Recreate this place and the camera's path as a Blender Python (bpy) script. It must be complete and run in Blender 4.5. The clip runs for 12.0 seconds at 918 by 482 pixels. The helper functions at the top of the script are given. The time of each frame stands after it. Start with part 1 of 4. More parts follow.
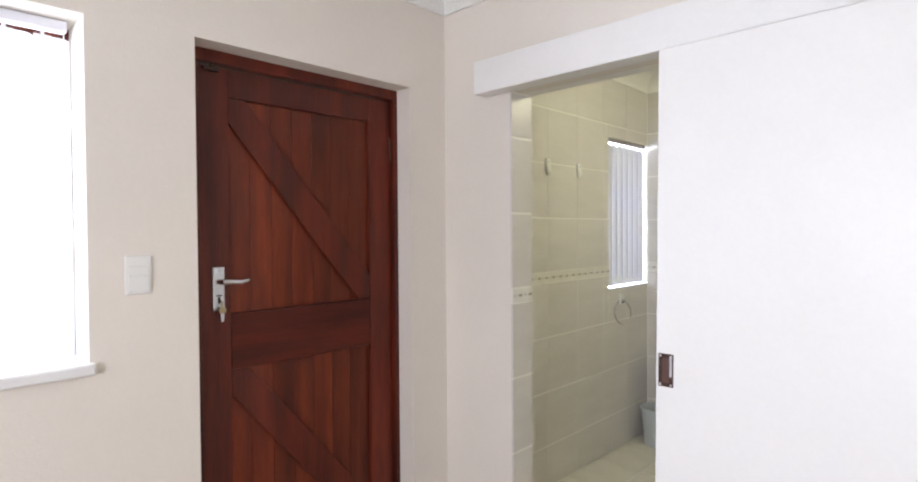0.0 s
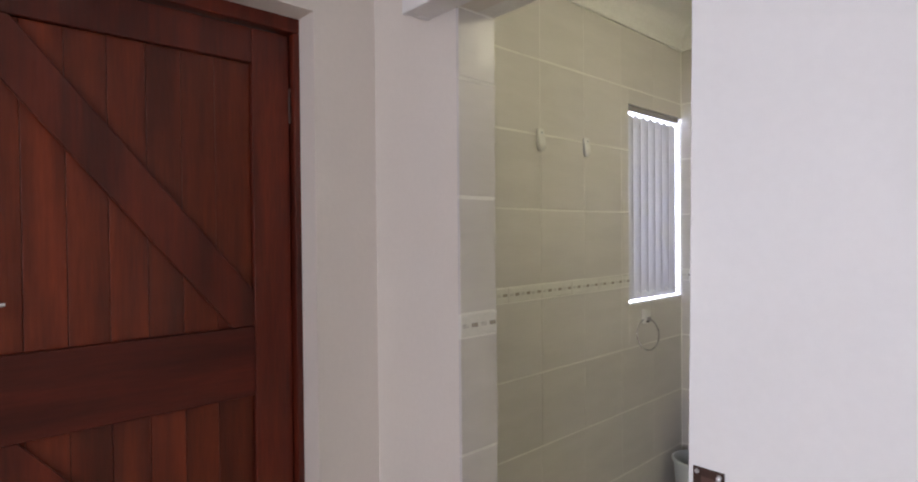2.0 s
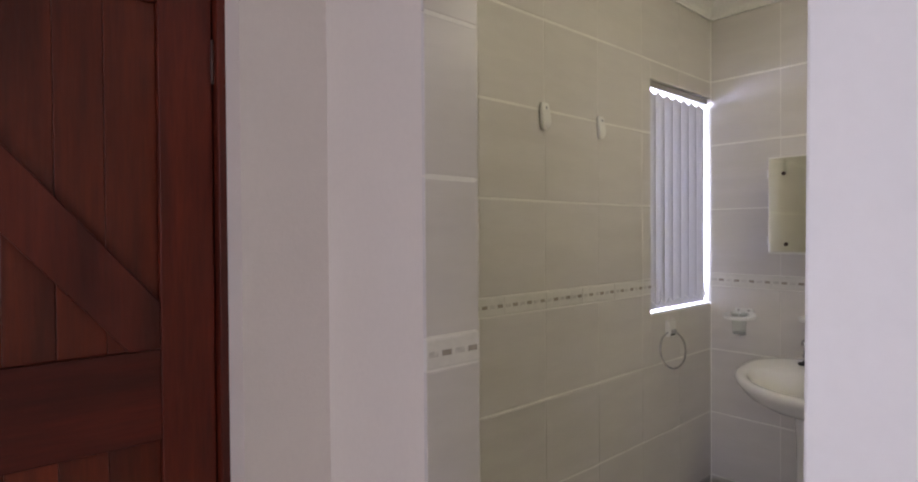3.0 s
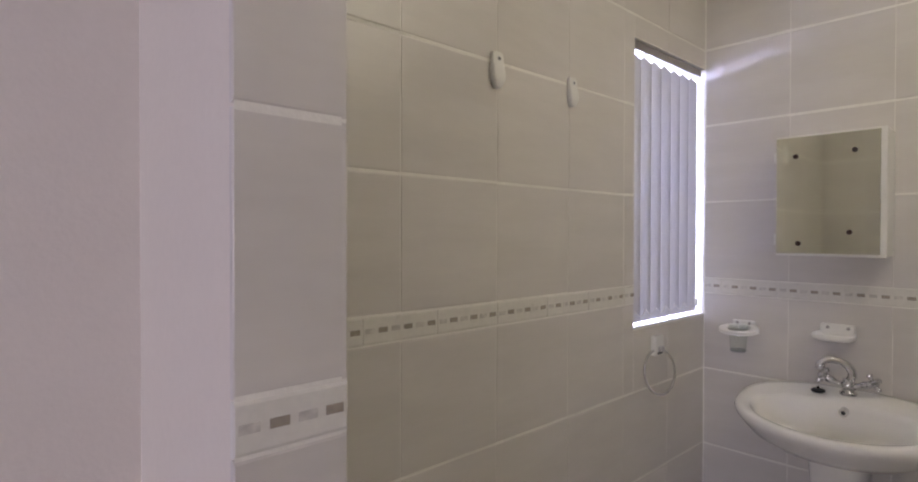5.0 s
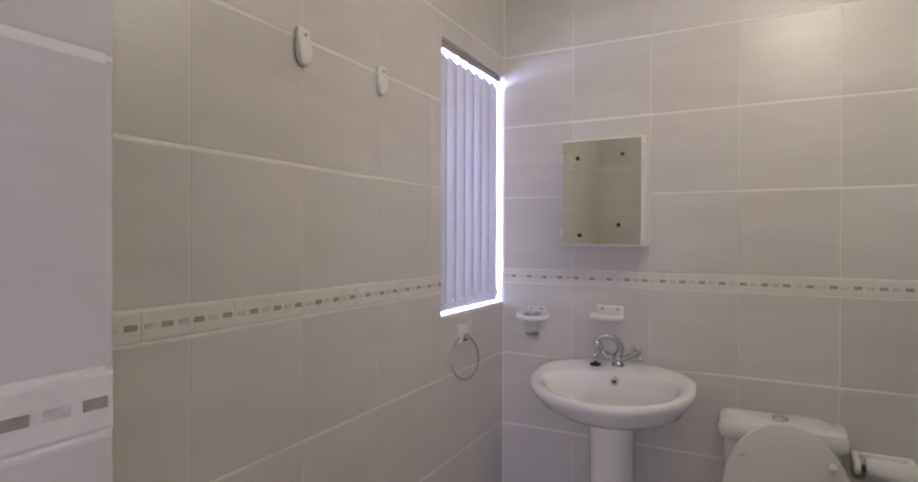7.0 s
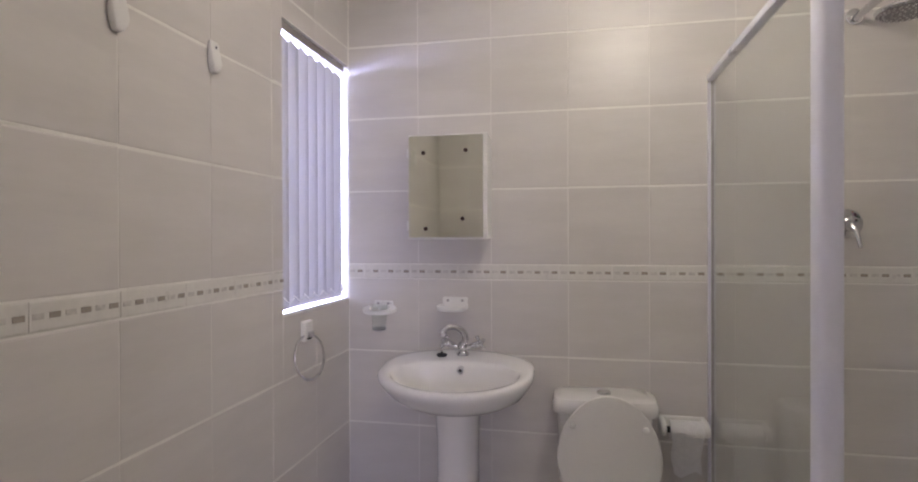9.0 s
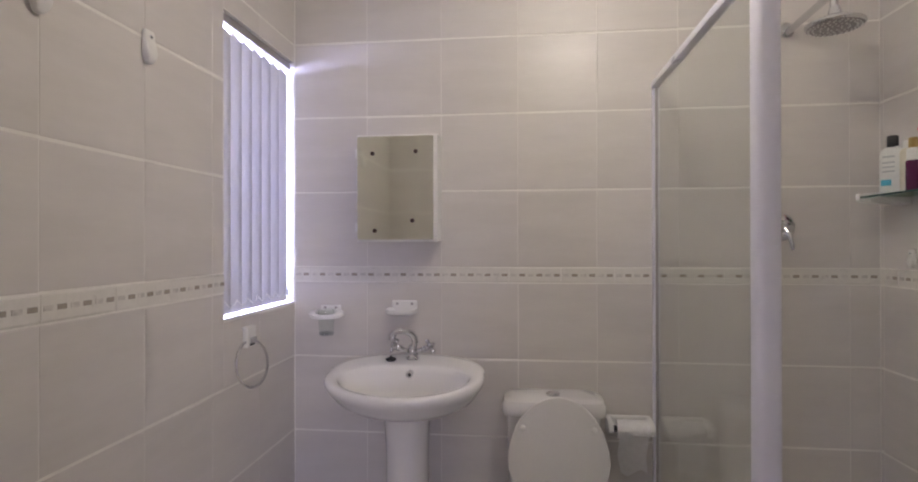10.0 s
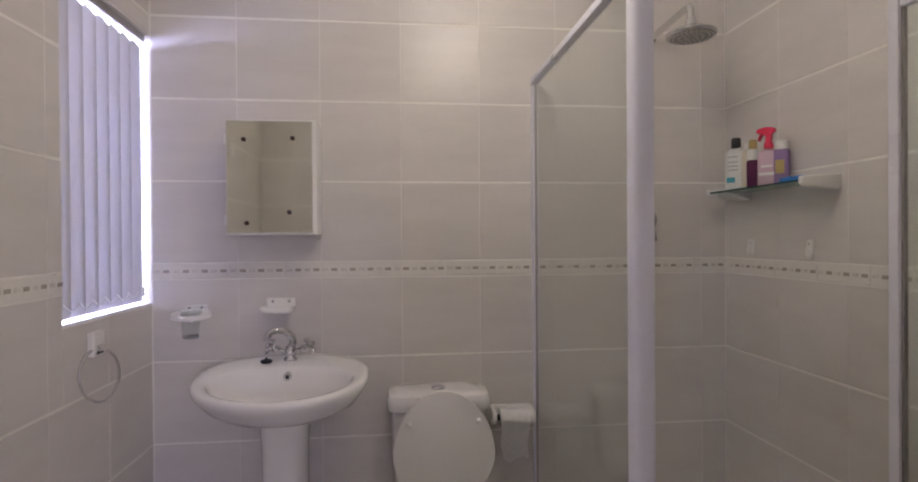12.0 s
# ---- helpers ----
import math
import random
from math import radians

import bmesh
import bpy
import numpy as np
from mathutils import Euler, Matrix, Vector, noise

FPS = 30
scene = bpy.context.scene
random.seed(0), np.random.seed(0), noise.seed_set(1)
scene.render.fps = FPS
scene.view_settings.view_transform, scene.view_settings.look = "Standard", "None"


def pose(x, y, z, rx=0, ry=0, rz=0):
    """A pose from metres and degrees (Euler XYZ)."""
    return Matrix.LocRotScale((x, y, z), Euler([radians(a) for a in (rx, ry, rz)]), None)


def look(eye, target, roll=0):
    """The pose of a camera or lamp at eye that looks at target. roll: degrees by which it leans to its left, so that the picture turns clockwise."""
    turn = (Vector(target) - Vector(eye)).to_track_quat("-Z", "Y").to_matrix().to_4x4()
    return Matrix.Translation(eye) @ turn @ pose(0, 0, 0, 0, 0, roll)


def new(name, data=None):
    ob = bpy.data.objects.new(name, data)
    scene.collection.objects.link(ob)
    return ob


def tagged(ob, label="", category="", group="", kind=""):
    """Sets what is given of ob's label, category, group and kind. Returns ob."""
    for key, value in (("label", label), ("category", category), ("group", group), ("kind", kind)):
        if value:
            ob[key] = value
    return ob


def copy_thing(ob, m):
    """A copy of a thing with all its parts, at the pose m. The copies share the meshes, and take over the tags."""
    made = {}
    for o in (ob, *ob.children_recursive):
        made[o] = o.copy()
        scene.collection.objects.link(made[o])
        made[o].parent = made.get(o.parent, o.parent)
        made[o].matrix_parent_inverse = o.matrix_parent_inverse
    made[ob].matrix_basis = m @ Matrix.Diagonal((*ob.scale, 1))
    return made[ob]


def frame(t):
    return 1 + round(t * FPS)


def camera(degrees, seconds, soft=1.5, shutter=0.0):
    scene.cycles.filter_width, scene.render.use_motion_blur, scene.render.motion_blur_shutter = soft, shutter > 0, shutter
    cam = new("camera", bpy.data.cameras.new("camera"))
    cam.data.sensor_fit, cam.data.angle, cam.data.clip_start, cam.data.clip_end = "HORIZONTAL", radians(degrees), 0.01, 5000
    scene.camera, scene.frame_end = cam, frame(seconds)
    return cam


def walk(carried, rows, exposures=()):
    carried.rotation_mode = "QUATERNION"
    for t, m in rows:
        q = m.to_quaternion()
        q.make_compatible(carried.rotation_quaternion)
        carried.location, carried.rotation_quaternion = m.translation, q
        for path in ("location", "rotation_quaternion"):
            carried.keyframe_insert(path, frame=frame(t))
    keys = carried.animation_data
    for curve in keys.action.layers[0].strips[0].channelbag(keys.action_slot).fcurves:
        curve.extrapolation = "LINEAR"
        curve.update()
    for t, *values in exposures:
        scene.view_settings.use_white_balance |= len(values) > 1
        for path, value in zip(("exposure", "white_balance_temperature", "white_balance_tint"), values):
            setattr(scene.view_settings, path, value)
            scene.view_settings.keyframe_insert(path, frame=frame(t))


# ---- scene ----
cam = camera(79.0, 12.0, soft=2.0)
PATH = [
    (0, (0.39, 0.232, 1.443), (-1.002, 1.667, 1.409), -0.4),
    (0.5, (0.357, 0.417, 1.45), (-1.049, 1.839, 1.411), -0.5),
    (1, (0.279, 0.601, 1.439), (-1.149, 2.001, 1.399), -0.5),
    (1.5, (0.166, 0.8, 1.432), (-1.29, 2.171, 1.399), -0.6),
    (2, (0.038, 1.022, 1.423), (-1.438, 2.371, 1.394), -0.5),
    (2.5, (-0.071, 1.193, 1.421), (-1.570, 2.518, 1.393), -0.5),
    (3, (-0.194, 1.354, 1.408), (-1.701, 2.669, 1.382), -0.4),
    (4.8, (-0.45, 1.767, 1.396), (-1.927, 3.116, 1.363), -0.1),
    (5, (-0.443, 1.77, 1.383), (-1.908, 3.132, 1.36), 0.1),
    (5.5, (-0.463, 1.775, 1.383), (-1.833, 3.233, 1.36), 0.3),
    (6, (-0.476, 1.78, 1.373), (-1.701, 3.361, 1.351), 0.3),
    (6.5, (-0.484, 1.791, 1.359), (-1.555, 3.48, 1.345), 0.0),
    (7, (-0.455, 1.794, 1.341), (-1.389, 3.562, 1.332), 0.2),
    (9, (-0.481, 1.805, 1.319), (-0.884, 3.764, 1.308), -0.2),
    (9.5, (-0.502, 1.808, 1.315), (-0.797, 3.786, 1.312), -0.2),
    (10, (-0.487, 1.826, 1.309), (-0.711, 3.814, 1.315), -0.1),
    (10.5, (-0.514, 1.842, 1.31), (-0.617, 3.84, 1.311), -0.2),
    (11, (-0.513, 1.869, 1.3), (-0.49, 3.869, 1.305), -0.3),
    (11.5, (-0.514, 1.866, 1.305), (-0.385, 3.862, 1.297), -0.3),
    (12, (-0.512, 1.873, 1.299), (-0.298, 3.862, 1.287), -0.4),
]
EXPOSURES = [(0.0, -0.02, 6400, 11), (1.0, -0.25, 6400, 12), (1.7, -0.5, 6400, 15), (2.5, -0.76, 6400, 20), (3.2, -0.84, 6350, 24), (5.0, -0.70, 6150, 28), (7.0, -0.52, 5900, 33), (9.0, -0.44, 5880, 34), (12.0, -0.63, 5950, 37)]
walk(cam, [(t, look(eye, target, roll)) for t, eye, target, roll in PATH], EXPOSURES)

# ---- plan, in metres ----
WEST = -1.40          # bedroom face of the west wall
BATH_W = -1.42        # tiled faces of the bathroom
BATH_N = 4.037
BATH_E = 0.825
BATH_S = 2.122
PART_S = 1.993        # bedroom face of the partition
JAMB = -1.015         # tiled face of the opening's jamb
CEIL = 2.53
PITCH = 0.3055        # wall tile and joint
TILE_D = 0.008
ROW_0, LIST_0, LIST_1 = 0.846, 1.1515, 1.2105

# ---- world and large lights ----
world = bpy.data.worlds.new("world")
scene.world = world
world.use_nodes = True
sky = world.node_tree.nodes.new("ShaderNodeTexSky")
sky.sky_type, sky.sun_disc, sky.sun_elevation, sky.sun_rotation = "NISHITA", False, radians(50), radians(60)
world.node_tree.links.new(sky.outputs[0], world.node_tree.nodes["Background"].inputs[0])
world.node_tree.nodes["Background"].inputs[1].default_value = 0.12


def window_light(name, centre, target, width, height, watts, colour):
    data = bpy.data.lights.new(name, "AREA")
    data.shape, data.size, data.size_y, data.energy, data.color = "RECTANGLE", width, height, watts, colour
    new(name, data).matrix_world = look(centre, target)


sun = bpy.data.lights.new("sun", "SUN")
sun.energy, sun.angle, sun.color = 3.0, radians(0.5), (1.0, 0.95, 0.88)
new("sun", sun).matrix_world = look((6, 3, 8), (0, 0, 0))
window_light("daylight_bedroom_west", (-1.80, -0.15, 1.6), (0, -0.15, 1.5), 1.7, 1.2, 92, (0.82, 0.90, 1.0))
# South light is added from an unseen, assumed window to brighten south-facing surfaces.
window_light("assumed_daylight_south", (0.7, -2.42, 1.55), (0.7, 0, 1.5), 1.7, 1.2, 106, (0.88, 0.905, 1.0))
window_light("daylight_bathroom", (-1.78, 3.76, 1.6), (0, 3.76, 1.55), 0.75, 1.15, 340, (0.67, 0.75, 1.0))

# ---- materials ----


def nodes_of(name):
    m = bpy.data.materials.new(name)
    m.use_nodes = True
    return m, m.node_tree.nodes, m.node_tree.links, m.node_tree.nodes["Principled BSDF"]


def material(name, colour, rough=0.5, metal=0.0, vary=0.06, scale=6.0, stretch=(1, 1, 1), bump=0.0, bump_scale=60.0,
             piece=0.0, fine=0.03, fine_scale=80.0, tint=None, coat=0.0, spec=0.5, detail=4, wear=0.07):
    """A surface with broad stains, fine grain, relief and a small change from piece to piece."""
    m, n, k, p = nodes_of(name)
    p.inputs["Roughness"].default_value, p.inputs["Metallic"].default_value = rough, metal
    p.inputs["Specular IOR Level"].default_value = spec
    p.inputs["Coat Weight"].default_value = coat
    co = n.new("ShaderNodeTexCoord")
    info = n.new("ShaderNodeObjectInfo")
    shift = n.new("ShaderNodeVectorMath")
    shift.operation = "MULTIPLY_ADD"
    k.new(info.outputs["Random"], shift.inputs[0])
    shift.inputs[1].default_value = (7, 11, 5)
    k.new(co.outputs["Object"], shift.inputs[2])
    mp = n.new("ShaderNodeMapping")
    mp.inputs["Scale"].default_value = stretch
    k.new(shift.outputs[0], mp.inputs[0])
    broad = n.new("ShaderNodeTexNoise")
    broad.inputs["Scale"].default_value, broad.inputs["Detail"].default_value = scale, detail
    grain = n.new("ShaderNodeTexNoise")
    grain.inputs["Scale"].default_value, grain.inputs["Detail"].default_value = fine_scale, 3
    for t in (broad, grain):
        k.new(mp.outputs[0], t.inputs["Vector"])

    def blend(fac, low, high, amount, base):
        ramp = n.new("ShaderNodeMapRange")
        ramp.inputs["From Min"].default_value, ramp.inputs["From Max"].default_value = low, high
        ramp.inputs["To Min"].default_value, ramp.inputs["To Max"].default_value = 1 - amount, 1 + amount
        k.new(fac, ramp.inputs["Value"])
        mul = n.new("ShaderNodeVectorMath")
        mul.operation = "SCALE"
        k.new(base, mul.inputs[0])
        k.new(ramp.outputs[0], mul.inputs["Scale"])
        return mul.outputs[0]

    if tint:
        mix = n.new("ShaderNodeMix")
        mix.data_type = "RGBA"
        mix.inputs[6].default_value, mix.inputs[7].default_value = (*colour, 1), (*tint, 1)
        step = n.new("ShaderNodeMapRange")
        step.inputs["From Min"].default_value, step.inputs["From Max"].default_value = 0.4, 0.65
        k.new(broad.outputs["Fac"], step.inputs["Value"])
        k.new(step.outputs[0], mix.inputs[0])
        base = mix.outputs[2]
    else:
        rgb = n.new("ShaderNodeRGB")
        rgb.outputs[0].default_value = (*colour, 1)
        base = rgb.outputs[0]
    base = blend(broad.outputs["Fac"], 0.3, 0.7, vary, base)
    base = blend(grain.outputs["Fac"], 0.3, 0.7, fine, base)
    base = blend(info.outputs["Random"], 0, 1, piece, base)
    k.new(base, p.inputs["Base Color"])
    worn = n.new("ShaderNodeMapRange")
    worn.inputs["To Min"].default_value, worn.inputs["To Max"].default_value = max(rough - wear, 0.02), rough + wear
    k.new(broad.outputs["Fac"], worn.inputs["Value"])
    k.new(worn.outputs[0], p.inputs["Roughness"])
    if bump:
        relief = n.new("ShaderNodeTexNoise")
        relief.inputs["Scale"].default_value, relief.inputs["Detail"].default_value = bump_scale, 4
        k.new(mp.outputs[0], relief.inputs["Vector"])
        b = n.new("ShaderNodeBump")
        b.inputs["Strength"].default_value, b.inputs["Distance"].default_value = bump, 0.004
        k.new(relief.outputs["Fac"], b.inputs["Height"])
        k.new(b.outputs[0], p.inputs["Normal"])
    return m


def glass_material(name, tint=(0.97, 0.985, 0.975)):
    """Thin clear glass: seen straight through, with Fresnel gloss."""
    m, n, k, p = nodes_of(name)
    n.remove(p)
    clear, gloss, mix, fres = (n.new("ShaderNode" + s) for s in ("BsdfTransparent", "BsdfGlossy", "MixShader", "LayerWeight"))
    clear.inputs[0].default_value = (*tint, 1)
    gloss.inputs["Roughness"].default_value = 0.02
    fres.inputs["Blend"].default_value = 0.5
    rise, part_ = n.new("ShaderNodeMath"), n.new("ShaderNodeMath")
    rise.operation, rise.inputs[1].default_value = "POWER", 4.0
    part_.operation, part_.inputs[1].default_value, part_.inputs[2].default_value = "MULTIPLY_ADD", 0.55, 0.035
    k.new(fres.outputs["Facing"], rise.inputs[0])
    k.new(rise.outputs[0], part_.inputs[0])
    k.new(part_.outputs[0], mix.inputs[0])
    k.new(clear.outputs[0], mix.inputs[1])
    k.new(gloss.outputs[0], mix.inputs[2])
    k.new(mix.outputs[0], n["Material Output"].inputs[0])
    return m


def cloth_material(name, colour, through_it):
    """Blind fabric that lets some light through, with a fine weave."""
    m, n, k, p = nodes_of(name)
    p.inputs["Base Color"].default_value, p.inputs["Roughness"].default_value = (*colour, 1), 0.8
    wave = n.new("ShaderNodeTexNoise")
    wave.inputs["Scale"].default_value = 160
    rough = n.new("ShaderNodeMapRange")
    rough.inputs["To Min"].default_value, rough.inputs["To Max"].default_value = 0.7, 0.9
    k.new(wave.outputs["Fac"], rough.inputs["Value"])
    k.new(rough.outputs[0], p.inputs["Roughness"])
    back, mix = n.new("ShaderNodeBsdfTranslucent"), n.new("ShaderNodeMixShader")
    back.inputs[0].default_value, mix.inputs[0].default_value = (*colour, 1), through_it
    k.new(p.outputs[0], mix.inputs[1])
    k.new(back.outputs[0], mix.inputs[2])
    k.new(mix.outputs[0], n["Material Output"].inputs[0])
    return m


def glow_material(name, colour, strength):
    m, n, k, p = nodes_of(name)
    p.inputs["Base Color"].default_value = (0.9, 0.9, 0.88, 1)
    p.inputs["Emission Color"].default_value, p.inputs["Emission Strength"].default_value = (*colour, 1), strength
    return m


PLASTER = material("cream_wall_paint", (0.755, 0.700, 0.635), 0.65, vary=0.03, scale=1.5, bump=0.12, bump_scale=140, fine=0.012)
CEILING = material("white_ceiling_paint", (0.82, 0.81, 0.78), 0.7, vary=0.02, scale=2, bump=0.05)
WHITE = material("white_gloss_paint", (0.80, 0.79, 0.78), 0.38, vary=0.02, scale=2, bump=0.04, bump_scale=90, fine=0.01)
TILE = material("glazed_wall_tile", (0.635, 0.603, 0.57), 0.34, vary=0.016, scale=4, stretch=(0.7, 3.2, 1), detail=2, wear=0.02, bump=0.006, bump_scale=22,
                piece=0.02, fine=0.012, fine_scale=26, tint=(0.652, 0.62, 0.588))
LISTELLO = material("listello_tile", (0.72, 0.70, 0.65), 0.3, vary=0.03, scale=12, piece=0.02)
INSET_PALE = material("pale_mosaic", (0.60, 0.575, 0.535), 0.35, vary=0.18, scale=60)
INSET_DARK = material("brown_mosaic", (0.36, 0.315, 0.265), 0.35, vary=0.12, scale=60)
GROUT = material("white_grout", (0.82, 0.80, 0.75), 0.7, vary=0.05, scale=9, bump=0.2, bump_scale=200)
FLOOR_TILE = material("floor_tile", (0.66, 0.63, 0.55), 0.3, vary=0.06, scale=5, piece=0.03, bump=0.04)
MAHOGANY = material("reddish_stained_wood", (0.074, 0.0105, 0.0045), 0.44, vary=0.22, scale=5, stretch=(3, 3, 0.28), bump=0.16,
                    bump_scale=40, piece=0.18, fine=0.14, fine_scale=45, tint=(0.106, 0.0150, 0.0055), coat=0.05, spec=0.35)
DARK_RAIL = material("dark_stained_wood", (0.062, 0.0095, 0.0045), 0.5, vary=0.2, scale=5, stretch=(3, 0.28, 3), bump=0.16,
                     bump_scale=40, piece=0.05, fine=0.14, fine_scale=45, tint=(0.078, 0.0112, 0.0050), coat=0.0, spec=0.3)
PLANK = material("orange_brown_plank", (0.108, 0.0165, 0.005), 0.44, vary=0.22, scale=5, stretch=(3, 3, 0.28), bump=0.16,
                    bump_scale=40, piece=0.34, fine=0.14, fine_scale=45, tint=(0.150, 0.0235, 0.0065), coat=0.05, spec=0.35)
CERAMIC = material("white_ceramic", (0.80, 0.785, 0.77), 0.10, vary=0.01, scale=3, fine=0.005, coat=0.5)
PLASTIC = material("white_plastic", (0.78, 0.77, 0.74), 0.32, vary=0.02, scale=10, fine=0.01)
SEAT = material("white_lid_plastic", (0.68, 0.665, 0.64), 0.3, vary=0.02, scale=4, fine=0.01)
CHROME = material("chrome", (0.66, 0.66, 0.68), 0.09, 1.0, vary=0.02, scale=30)
SATIN = material("satin_metal", (0.62, 0.63, 0.66), 0.32, 1.0, vary=0.05, scale=40, stretch=(1, 1, 6))
BRONZE = material("dark_bronze", (0.07, 0.038, 0.030), 0.4, 0.6, vary=0.2, scale=40)
BRASS = material("brass", (0.42, 0.34, 0.20), 0.35, 1.0, vary=0.1, scale=40)
# Near-black for raised plates that stand in for the shade inside holes and slots.
DARK = material("hole_shade_black", (0.03, 0.03, 0.035), 0.6)
RAIL_GREY = material("grey_aluminium", (0.38, 0.36, 0.35), 0.45, 0.6, vary=0.04, scale=20)
ENAMEL = material("white_enamelled_aluminium", (0.79, 0.785, 0.85), 0.3, vary=0.015, scale=6, fine=0.008)
RUBBER = material("black_rubber", (0.015, 0.015, 0.018), 0.5)
GLASS = glass_material("clear_glass")
SHELF_GLASS = glass_material("green_glass", (0.72, 0.86, 0.80))
BASE_GLASS = glass_material("thick_glass", (0.86, 0.88, 0.90))
GLASS_EDGE = material("glass_edge", (0.03, 0.09, 0.08), 0.15)
MIRROR = material("mirror_glass", (0.86, 0.88, 0.82), 0.02, 1.0, vary=0.01, fine=0.0)
BLIND = cloth_material("white_blind_cloth", (0.86, 0.86, 0.88), 0.8)
DENSE_BLIND = cloth_material("dense_blind_cloth", (0.68, 0.68, 0.72), 0.074)
PAPER = material("toilet_paper", (0.80, 0.79, 0.78), 0.9, vary=0.03, scale=20, bump=0.3, bump_scale=150)
BIN = material("pale_blue_plastic", (0.58, 0.61, 0.62), 0.35, vary=0.03, scale=8)
CARPET = material("bedroom_floor", (0.42, 0.36, 0.29), 0.6, vary=0.1, scale=12, bump=0.2)
EARTH = material("ground", (0.20, 0.19, 0.14), 0.9, vary=0.3, scale=0.4, bump=0.3)
BOTTLE_WHITE = material("white_bottle", (0.74, 0.75, 0.72), 0.3, vary=0.02)
BOTTLE_BLUE = material("blue_print", (0.05, 0.36, 0.50), 0.35)
BOTTLE_GREY = material("grey_print", (0.45, 0.47, 0.48), 0.4)
BOTTLE_CREAM = material("cream_bottle", (0.70, 0.66, 0.54), 0.3)
BOTTLE_GOLD = material("gold_cap", (0.52, 0.38, 0.13), 0.35, 0.3)
BOTTLE_PLUM = material("plum_bottle", (0.085, 0.010, 0.050), 0.15)
BOTTLE_PINK = material("pale_pink_bottle", (0.62, 0.45, 0.53), 0.25)
BOTTLE_RED = material("red_trigger", (0.75, 0.03, 0.08), 0.3)
BOTTLE_VIOLET = material("violet_bottle", (0.30, 0.20, 0.40), 0.25)
BLUE = material("bright_blue_plastic", (0.01, 0.16, 0.55), 0.35)
LAMP = glow_material("lit_opal_glass", (0.98, 0.95, 0.65), 41.0)

# ---- shape helpers ----


def part(name, bm, mat, parent=None, label="", smooth=False):
    """Links a bmesh as one mesh object, under parent."""
    bmesh.ops.recalc_face_normals(bm, faces=bm.faces[:])
    me = bpy.data.meshes.new(name)
    if smooth:
        for f in bm.faces:
            f.smooth = True
    bm.to_mesh(me)
    bm.free()
    for m in (mat if isinstance(mat, (list, tuple)) else (mat,)):
        me.materials.append(m)
    if smooth:
        me.set_sharp_from_angle(angle=radians(42))
    ob = new(name, me)
    ob.parent = parent
    return tagged(ob, label)


def thing(name, at, label, category, group="", turn=0.0):
    ob = new(name)
    ob.empty_display_size = 0.05
    ob.location = at
    ob.rotation_euler = (0, 0, radians(turn))
    return tagged(ob, label, category, group)


def box(lo, hi, bevel=0.0, segments=2, bm=None, index=0):
    """A box from corner to corner, with rounded edges."""
    own = bmesh.new()
    size = [max(b - a, 1e-4) for a, b in zip(lo, hi)]
    mid = [(a + b) / 2 for a, b in zip(lo, hi)]
    bmesh.ops.create_cube(own, size=1, matrix=Matrix.Translation(mid) @ Matrix.Diagonal((*size, 1)))
    if bevel:
        bmesh.ops.bevel(own, geom=own.edges[:], offset=min(bevel, min(size) * 0.45), segments=segments, affect="EDGES", profile=0.5)
    for f in own.faces:
        f.material_index = index
    if bm is None:
        return own
    join(bm, own)
    return bm


def join(bm, other):
    me = bpy.data.meshes.new("tmp")
    other.to_mesh(me)
    other.free()
    bm.from_mesh(me)
    bpy.data.meshes.remove(me)
    return bm


def boxes(*pairs, bevel=0.0):
    bm = bmesh.new()
    for lo, hi in pairs:
        box(lo, hi, bevel, bm=bm)
    return bm


def tube(points, radius, sides=12, closed=False, bm=None):
    """A round bar along points; radius may be a list."""
    bm = bm or bmesh.new()
    pts = [Vector(p) for p in points]
    count = len(pts)
    radii = radius if isinstance(radius, (list, tuple)) else [radius] * count
    rings, side = [], None
    for i, p in enumerate(pts):
        a, b = (pts[i - 1], pts[(i + 1) % count]) if closed else (pts[max(i - 1, 0)], pts[min(i + 1, count - 1)])
        way = (b - a).normalized()
        if side is None:
            side = way.cross(Vector((0.31, 0.57, 0.76))).normalized()
        side = (side - way * side.dot(way)).normalized()
        other = way.cross(side)
        rings.append([bm.verts.new(p + radii[i] * (math.cos(q) * side + math.sin(q) * other))
                      for q in (2 * math.pi * s / sides for s in range(sides))])
    for i in range(count if closed else count - 1):
        r, s = rings[i], rings[(i + 1) % count]
        for a in range(sides):
            bm.faces.new((r[a], r[(a + 1) % sides], s[(a + 1) % sides], s[a]))
    if not closed:
        bm.faces.new(rings[0][::-1])
        bm.faces.new(rings[-1])
    return bm


def loft(rings, cap_first=True, cap_last=True, bm=None):
    """Skins closed rings of points, all of one length."""
    bm = bm or bmesh.new()
    made = [[bm.verts.new(p) for p in r] for r in rings]
    for r, s in zip(made, made[1:]):
        for a in range(len(r)):
            b = (a + 1) % len(r)
            bm.faces.new((r[a], r[b], s[b], s[a]))
    if cap_first:
        bm.faces.new(made[0][::-1])
    if cap_last:
        bm.faces.new(made[-1])
    return bm


